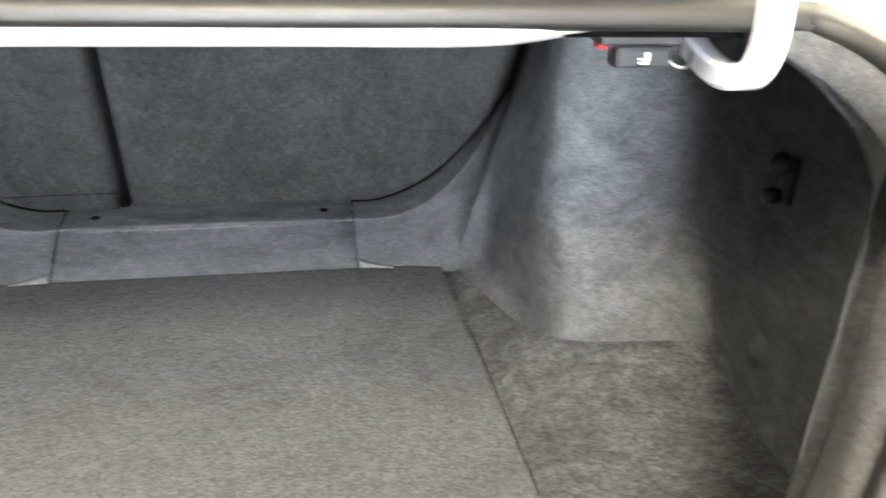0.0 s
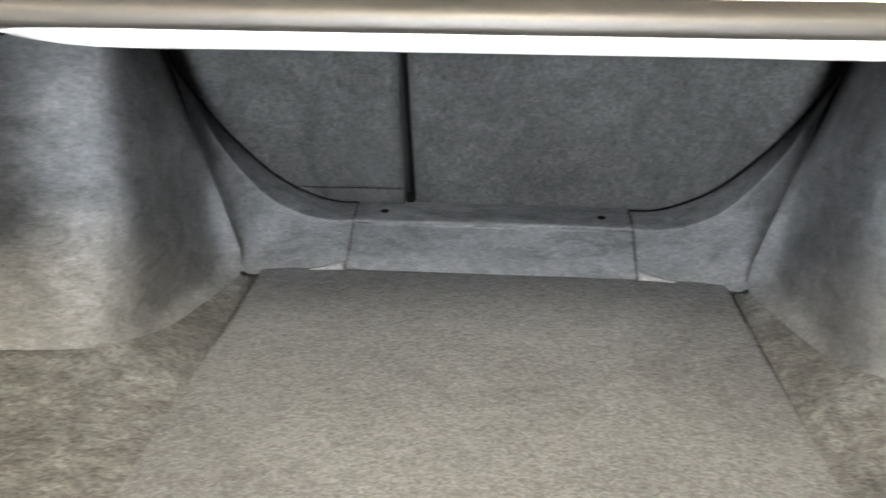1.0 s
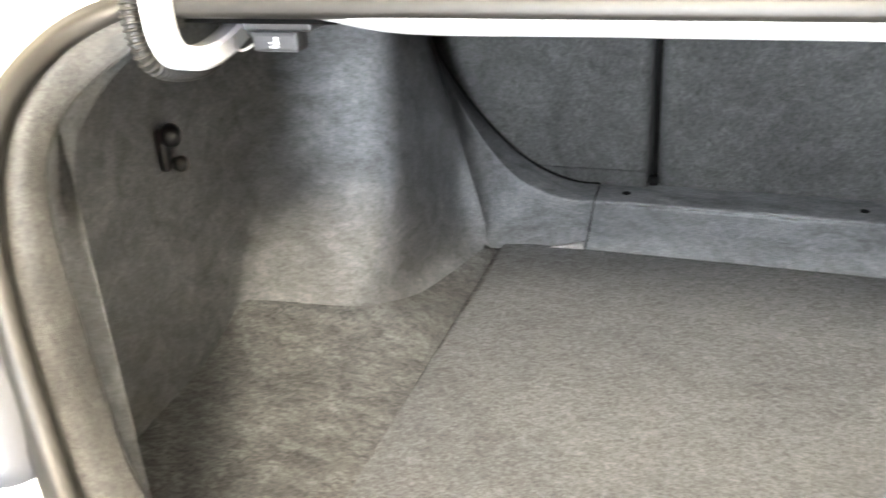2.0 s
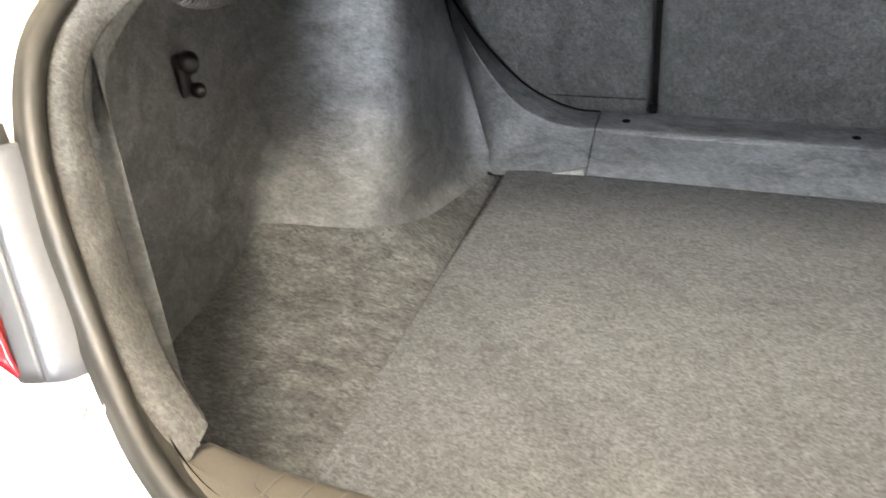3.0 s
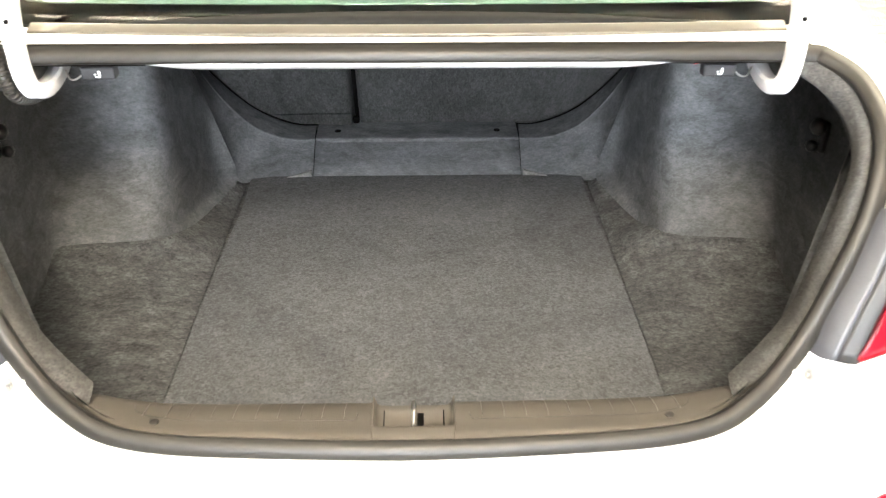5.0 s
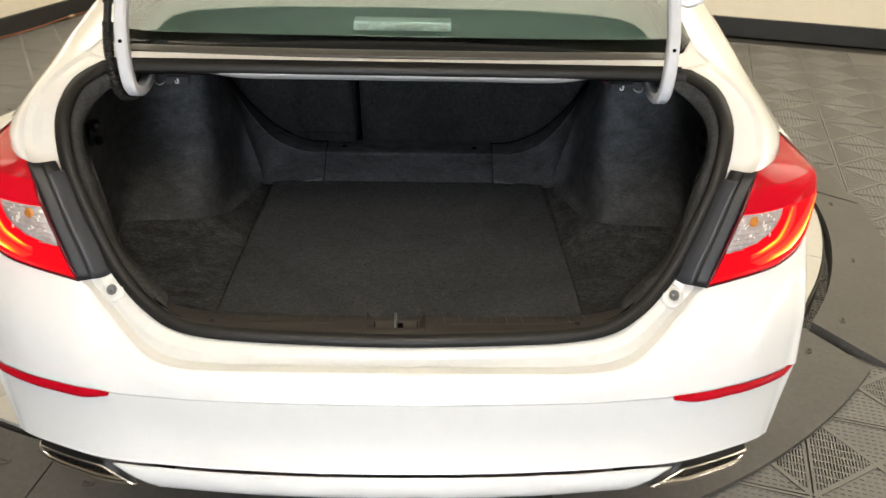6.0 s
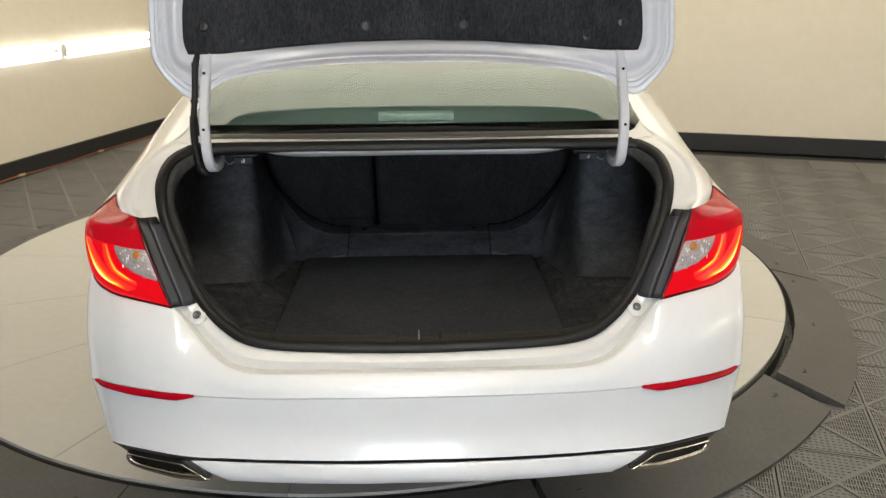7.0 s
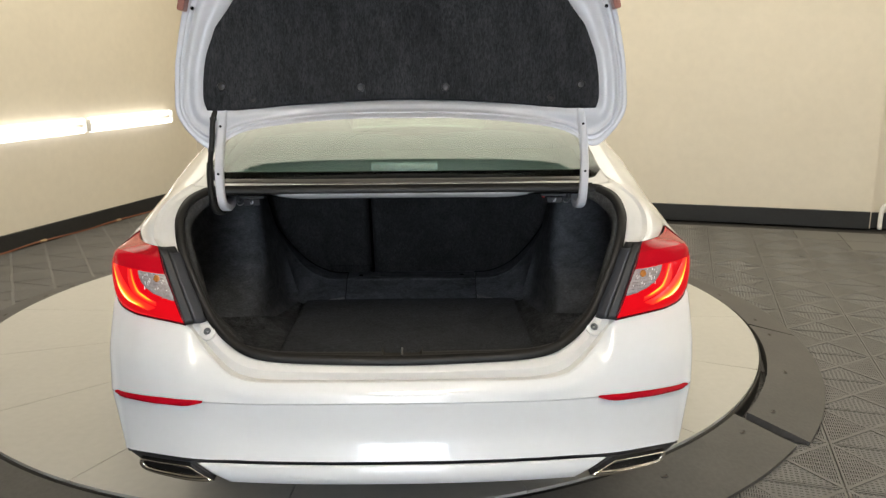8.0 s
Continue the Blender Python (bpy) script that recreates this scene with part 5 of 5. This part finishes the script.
zs = [(1.398, 0.632), (1.43, 0.640), (1.47, 0.639), (1.52, 0.634), (1.57, 0.624), (1.62, 0.606), (1.67, 0.586), (1.72, 0.556), (1.77, 0.520), (1.80, 0.48), (1.815, 0.42)]
for i, (z, hw) in enumerate(zs):
    row = []
    for q in (0, 0.15, 0.3, 0.45, 0.6, 0.72, 0.82, 0.9, 0.96, 0.985, 1.0):
        x = hw * q
        zz = z
        if i == 0:
            zz = np.interp(x, [0, 0.2, 0.385, 0.515, 0.59, 0.632], [1.4225, 1.419, 1.408, 1.3965, 1.397, 1.398])
        elif i == 1:
            zz = np.interp(x, [0, 0.2, 0.385, 0.515, 0.64], [1.445, 1.442, 1.435, 1.43, 1.43])
        y = np.interp(x, [0, 0.145, 0.3, 0.40, 0.495, 0.583, 0.64], [0.648, 0.640, 0.618, 0.598, 0.571, 0.528, 0.512])
        y -= 0.35 * max(0, z - 1.70) ** 1.0 * (1 - 0.3 * q)
        y += 0.006 if q > 0.97 or i == 0 else 0
        if 0.70 < q < 0.95 and 2 < i < 9:
            y += 0.010
        row.append((x, y - 0.004, zz))
    tr.append(row)
sheet("lid_lining", full(tr), FELTLID, lid, 1, 3, 3, 0.004, "charcoal felt lining of the boot lid")
for side in (1, -1):
    for x, y, z in ((0.581, 0.517, 1.473), (0.494, 0.566, 1.432), (0.143, 0.632, 1.464)):
        lathe("lining_clip", [(0.014, -0.003), (0.0135, 0.003), (0.010, 0.005), (0.007, 0.003), (0.0, 0.0035)], HOOKBLACK, lid, Matrix.Translation((side * x, y, z)) @ Vector((-0.35 * side * (x > 0.3), -1, 0.1)).to_track_quat("Z", "Y").to_matrix().to_4x4(), 14, "round black lining clip")
    part("lid_lamp", box_bm((0.022, 0.05, 0.10), (side * 0.668, 0.485, 1.755), 0.006, pose(0, 0, 0, 0, 14 * -side, 0)), LAMPEDGE, lid, "dull red edge of the lamp in the lid", False)
    lathe("lid_hole", [(0.006, -0.001), (0.006, 0.001), (0.0, 0.001)], DARK, lid, pose(side * 0.648, 0.488, 1.715, 90, 0, 0), 10)
    # gooseneck hinge arm
    hp = spline([(0.583, 0.570, 1.43), (0.584, 0.552, 1.405), (0.586, 0.532, 1.378), (0.590, 0.522, 1.34), (0.590, 0.488, 1.285), (0.588, 0.449, 1.225), (0.583, 0.423, 1.17), (0.579, 0.414, 1.13), (0.576, 0.420, 1.104), (0.572, 0.438, 1.093), (0.571, 0.47, 1.090), (0.573, 0.51, 1.095), (0.578, 0.555, 1.105), (0.585, 0.62, 1.115)], 5) * np.array([side, 1, 1])
    w, h = 0.0130, 0.012
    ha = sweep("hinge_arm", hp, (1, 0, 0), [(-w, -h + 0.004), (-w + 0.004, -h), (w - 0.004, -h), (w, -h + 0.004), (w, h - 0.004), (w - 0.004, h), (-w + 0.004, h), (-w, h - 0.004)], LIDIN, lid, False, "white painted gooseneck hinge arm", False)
    for y, z in ((0.4385, 1.203), (0.516, 1.352)):
        lathe("hinge_hole", [(0.0042, -0.001), (0.0042, 0.0012), (0.0, 0.0012)], DARK, ha, pose(side * (0.5865 if z < 1.3 else 0.590), y - 0.0140, z + (0.0 if z < 1.3 else -0.004), 78 if z < 1.3 else 70, 0, 0), 10)
# wiring conduit along one hinge arm
hp = spline([(-0.604, 0.56, 1.43), (-0.608, 0.535, 1.402), (-0.614, 0.507, 1.365), (-0.619, 0.492, 1.29), (-0.619, 0.454, 1.225), (-0.613, 0.422, 1.165), (-0.606, 0.412, 1.115), (-0.600, 0.428, 1.085), (-0.594, 0.49, 1.072), (-0.593, 0.57, 1.09)], 16)
sweep("lid_cable", hp, (1, 0, 0), circle(0.0088, 10), RUBBER, lid, False, "black wiring conduit beside the hinge")
along = np.concatenate([[0], np.cumsum(np.linalg.norm(np.diff(hp, axis=0), axis=1))])
for d in np.arange(along[62], along[-3], 0.0062):
    at = np.array([np.interp(d, along, hp[:, a]) for a in range(3)])
    t = np.array([np.interp(d + 0.004, along, hp[:, a]) for a in range(3)]) - at
    lathe("conduit_rib", [(0.0085, -0.0018), (0.0112, -0.0012), (0.0116, 0.0), (0.0112, 0.0012), (0.0085, 0.0018)], RUBBER, lid, Matrix.Translation(at) @ Vector(t).to_track_quat("Z", "Y").to_matrix().to_4x4(), 10)
for k in (6, 30, 52):
    part("cable_tie", box_bm((0.02, 0.014, 0.012), hp[k], 0.002), PLASTIC, lid, "", False)

# ---- floor tiles, cable, pipe ----
# orange cable along the skirting
cb = spline([(WALL_L + 0.05 + 0.012 * math.sin(k * 1.7), 6.3 - 0.35 * k, FLOOR + 0.012 + 0.008 * (k % 3 == 1)) for k in range(22)], 5)
cable = sweep("extension_cable", cb, (0, 0, 1), circle(0.007, 8), CABLEORANGE, None, False, "orange extension cable lying along the skirting")
cable.matrix_basis = ROOM
for k in (18, 33, 47, 66, 84):
    sweep("cable_tape", cb[k:k + 2], (0, 0, 1), circle(0.013, 8), TAPE, cable, False, "tan tape holding the cable down")
tagged(cable, "", "cable")
pp = spline([(JOG + 0.08, WALL_F - 0.02, FLOOR + 0.0), (JOG + 0.08, WALL_F - 0.02, FLOOR + 0.14), (JOG + 0.10, WALL_F - 0.01, FLOOR + 0.22), (JOG + 0.22, WALL_F + 0.0, FLOOR + 0.36), (JOG + 0.24, WALL_F + 0.0, FLOOR + 0.9)], 5)
pipe = sweep("drain_pipe", pp, (1, 0.2, 0), circle(0.022, 10), CLIP, None, False, "white painted pipe bending down to the floor")
pipe.matrix_basis = ROOM
tagged(pipe, "", "pipe")


def tile_mesh():
    """One 0.4 m tile: rim, two diagonals, slotted ribs in two triangles, low ridges in the others."""
    v, f = [], []

    def bar(x0, y0, x1, y1, w, z0, z1):
        d = Vector((x1 - x0, y1 - y0)).normalized() * w / 2
        n = Vector((-d.y, d.x))
        b = len(v)
        for z in (z0, z1):
            for s, e in (((x0, y0), 1), ((x0, y0), -1), ((x1, y1), -1), ((x1, y1), 1)):
                v.append((s[0] + n.x * e, s[1] + n.y * e, z))
        f.extend([(b + 4, b + 5, b + 6, b + 7), (b, b + 1, b + 5, b + 4), (b + 1, b + 2, b + 6, b + 5), (b + 2, b + 3, b + 7, b + 6), (b + 3, b, b + 4, b + 7)])

    h = 0.197
    for x0, y0, x1, y1 in ((-h, -h, h, -h), (h, -h, h, h), (h, h, -h, h), (-h, h, -h, -h)):
        bar(x0 * 0.98, y0 * 0.98, x1 * 0.98, y1 * 0.98, 0.008, -0.012, -0.0003)
    bar(-h, -h, h, h, 0.015, -0.012, 0.0)
    bar(-h, h, h, -h, 0.015, -0.012, 0.0004)
    n = 20
    for k in range(n):
        q = (k + 0.8) / (n + 0.6)
        for s in (1, -1):
            bar(s * h * q, -h * q * 0.96, s * h * q, h * q * 0.96, 0.0054, -0.012, -0.0008)
    for s in (1, -1):
        for k in range(-5, 6):
            y = 0.034 * k
            if abs(y) < 0.18:
                bar(s * (abs(y) + 0.006), y, s * h, y, 0.007, -0.012, -0.001)
        b = len(v)      # solid plate with nested rows of short raised dashes
        v.extend([(-0.006, s * 0.010, -0.004), (0.006, s * 0.010, -0.004), (h * 0.95, s * h * 0.985, -0.004), (-h * 0.95, s * h * 0.985, -0.004)])
        f.append((b, b + 1, b + 2, b + 3) if s > 0 else (b + 3, b + 2, b + 1, b))
        for k in range(1, 10):
            y = 0.020 * k
            m = max(1, int((y - 0.008) * 2 / 0.021))
            for c in range(m):
                x = (c - (m - 1) / 2) * 0.021
                b = len(v)
                v.extend([(x - 0.007, s * y - 0.0022, -0.004), (x + 0.007, s * y - 0.0022, -0.004), (x + 0.007, s * y + 0.0022, -0.004), (x - 0.007, s * y + 0.0022, -0.004), (x - 0.0055, s * y, -0.0008), (x + 0.0055, s * y, -0.0008)])
                f.extend([(b, b + 1, b + 5, b + 4), (b + 2, b + 3, b + 4, b + 5)])
    return mesh_of("floor_tile", v, f, TILEMAT, False)


tm = tile_mesh()
near, rest_v, rest_f = [], [], []
ctr = ROOM.inverted() @ Vector((DX, DY, 0))
for i in range(-13, 14):
    for j in range(-17, 18):
        u, w = 0.02 + 0.40 * i, 0.16 + 0.40 * j
        if not (WALL_L + 0.19 < u < WALL_R - 0.18 and WALL_B + 0.2 < w < WALL_F - 0.15):
            continue
        d = math.hypot(u - ctr.x, w - ctr.y)
        if d < 2.15:
            continue
        near.append((d if w > -1.5 else d + 9, u, w))
near.sort()
for k, (d, u, w) in enumerate(near):
    if k < 290:
        t = put("tile", tm, floor)
        t.matrix_basis = Matrix.Translation((u - CX, w - CY, 0.072))
    else:
        b = len(rest_v)
        rest_v += [(u + x, w + y, z) for x, y, z in ((-0.197, -0.197, 0), (0.197, -0.197, 0), (0.197, 0.197, 0), (-0.197, 0.197, 0))]
        rest_f.append((b, b + 1, b + 2, b + 3))
rt = put("far_tiles", mesh_of("far_tiles", rest_v, rest_f, TILEMAT, False), floor, "grey plastic floor tiles away from the turntable")
rt.matrix_basis = Matrix.Translation((-CX, -CY, 0.072))
tagged(rt, kind="stuff")
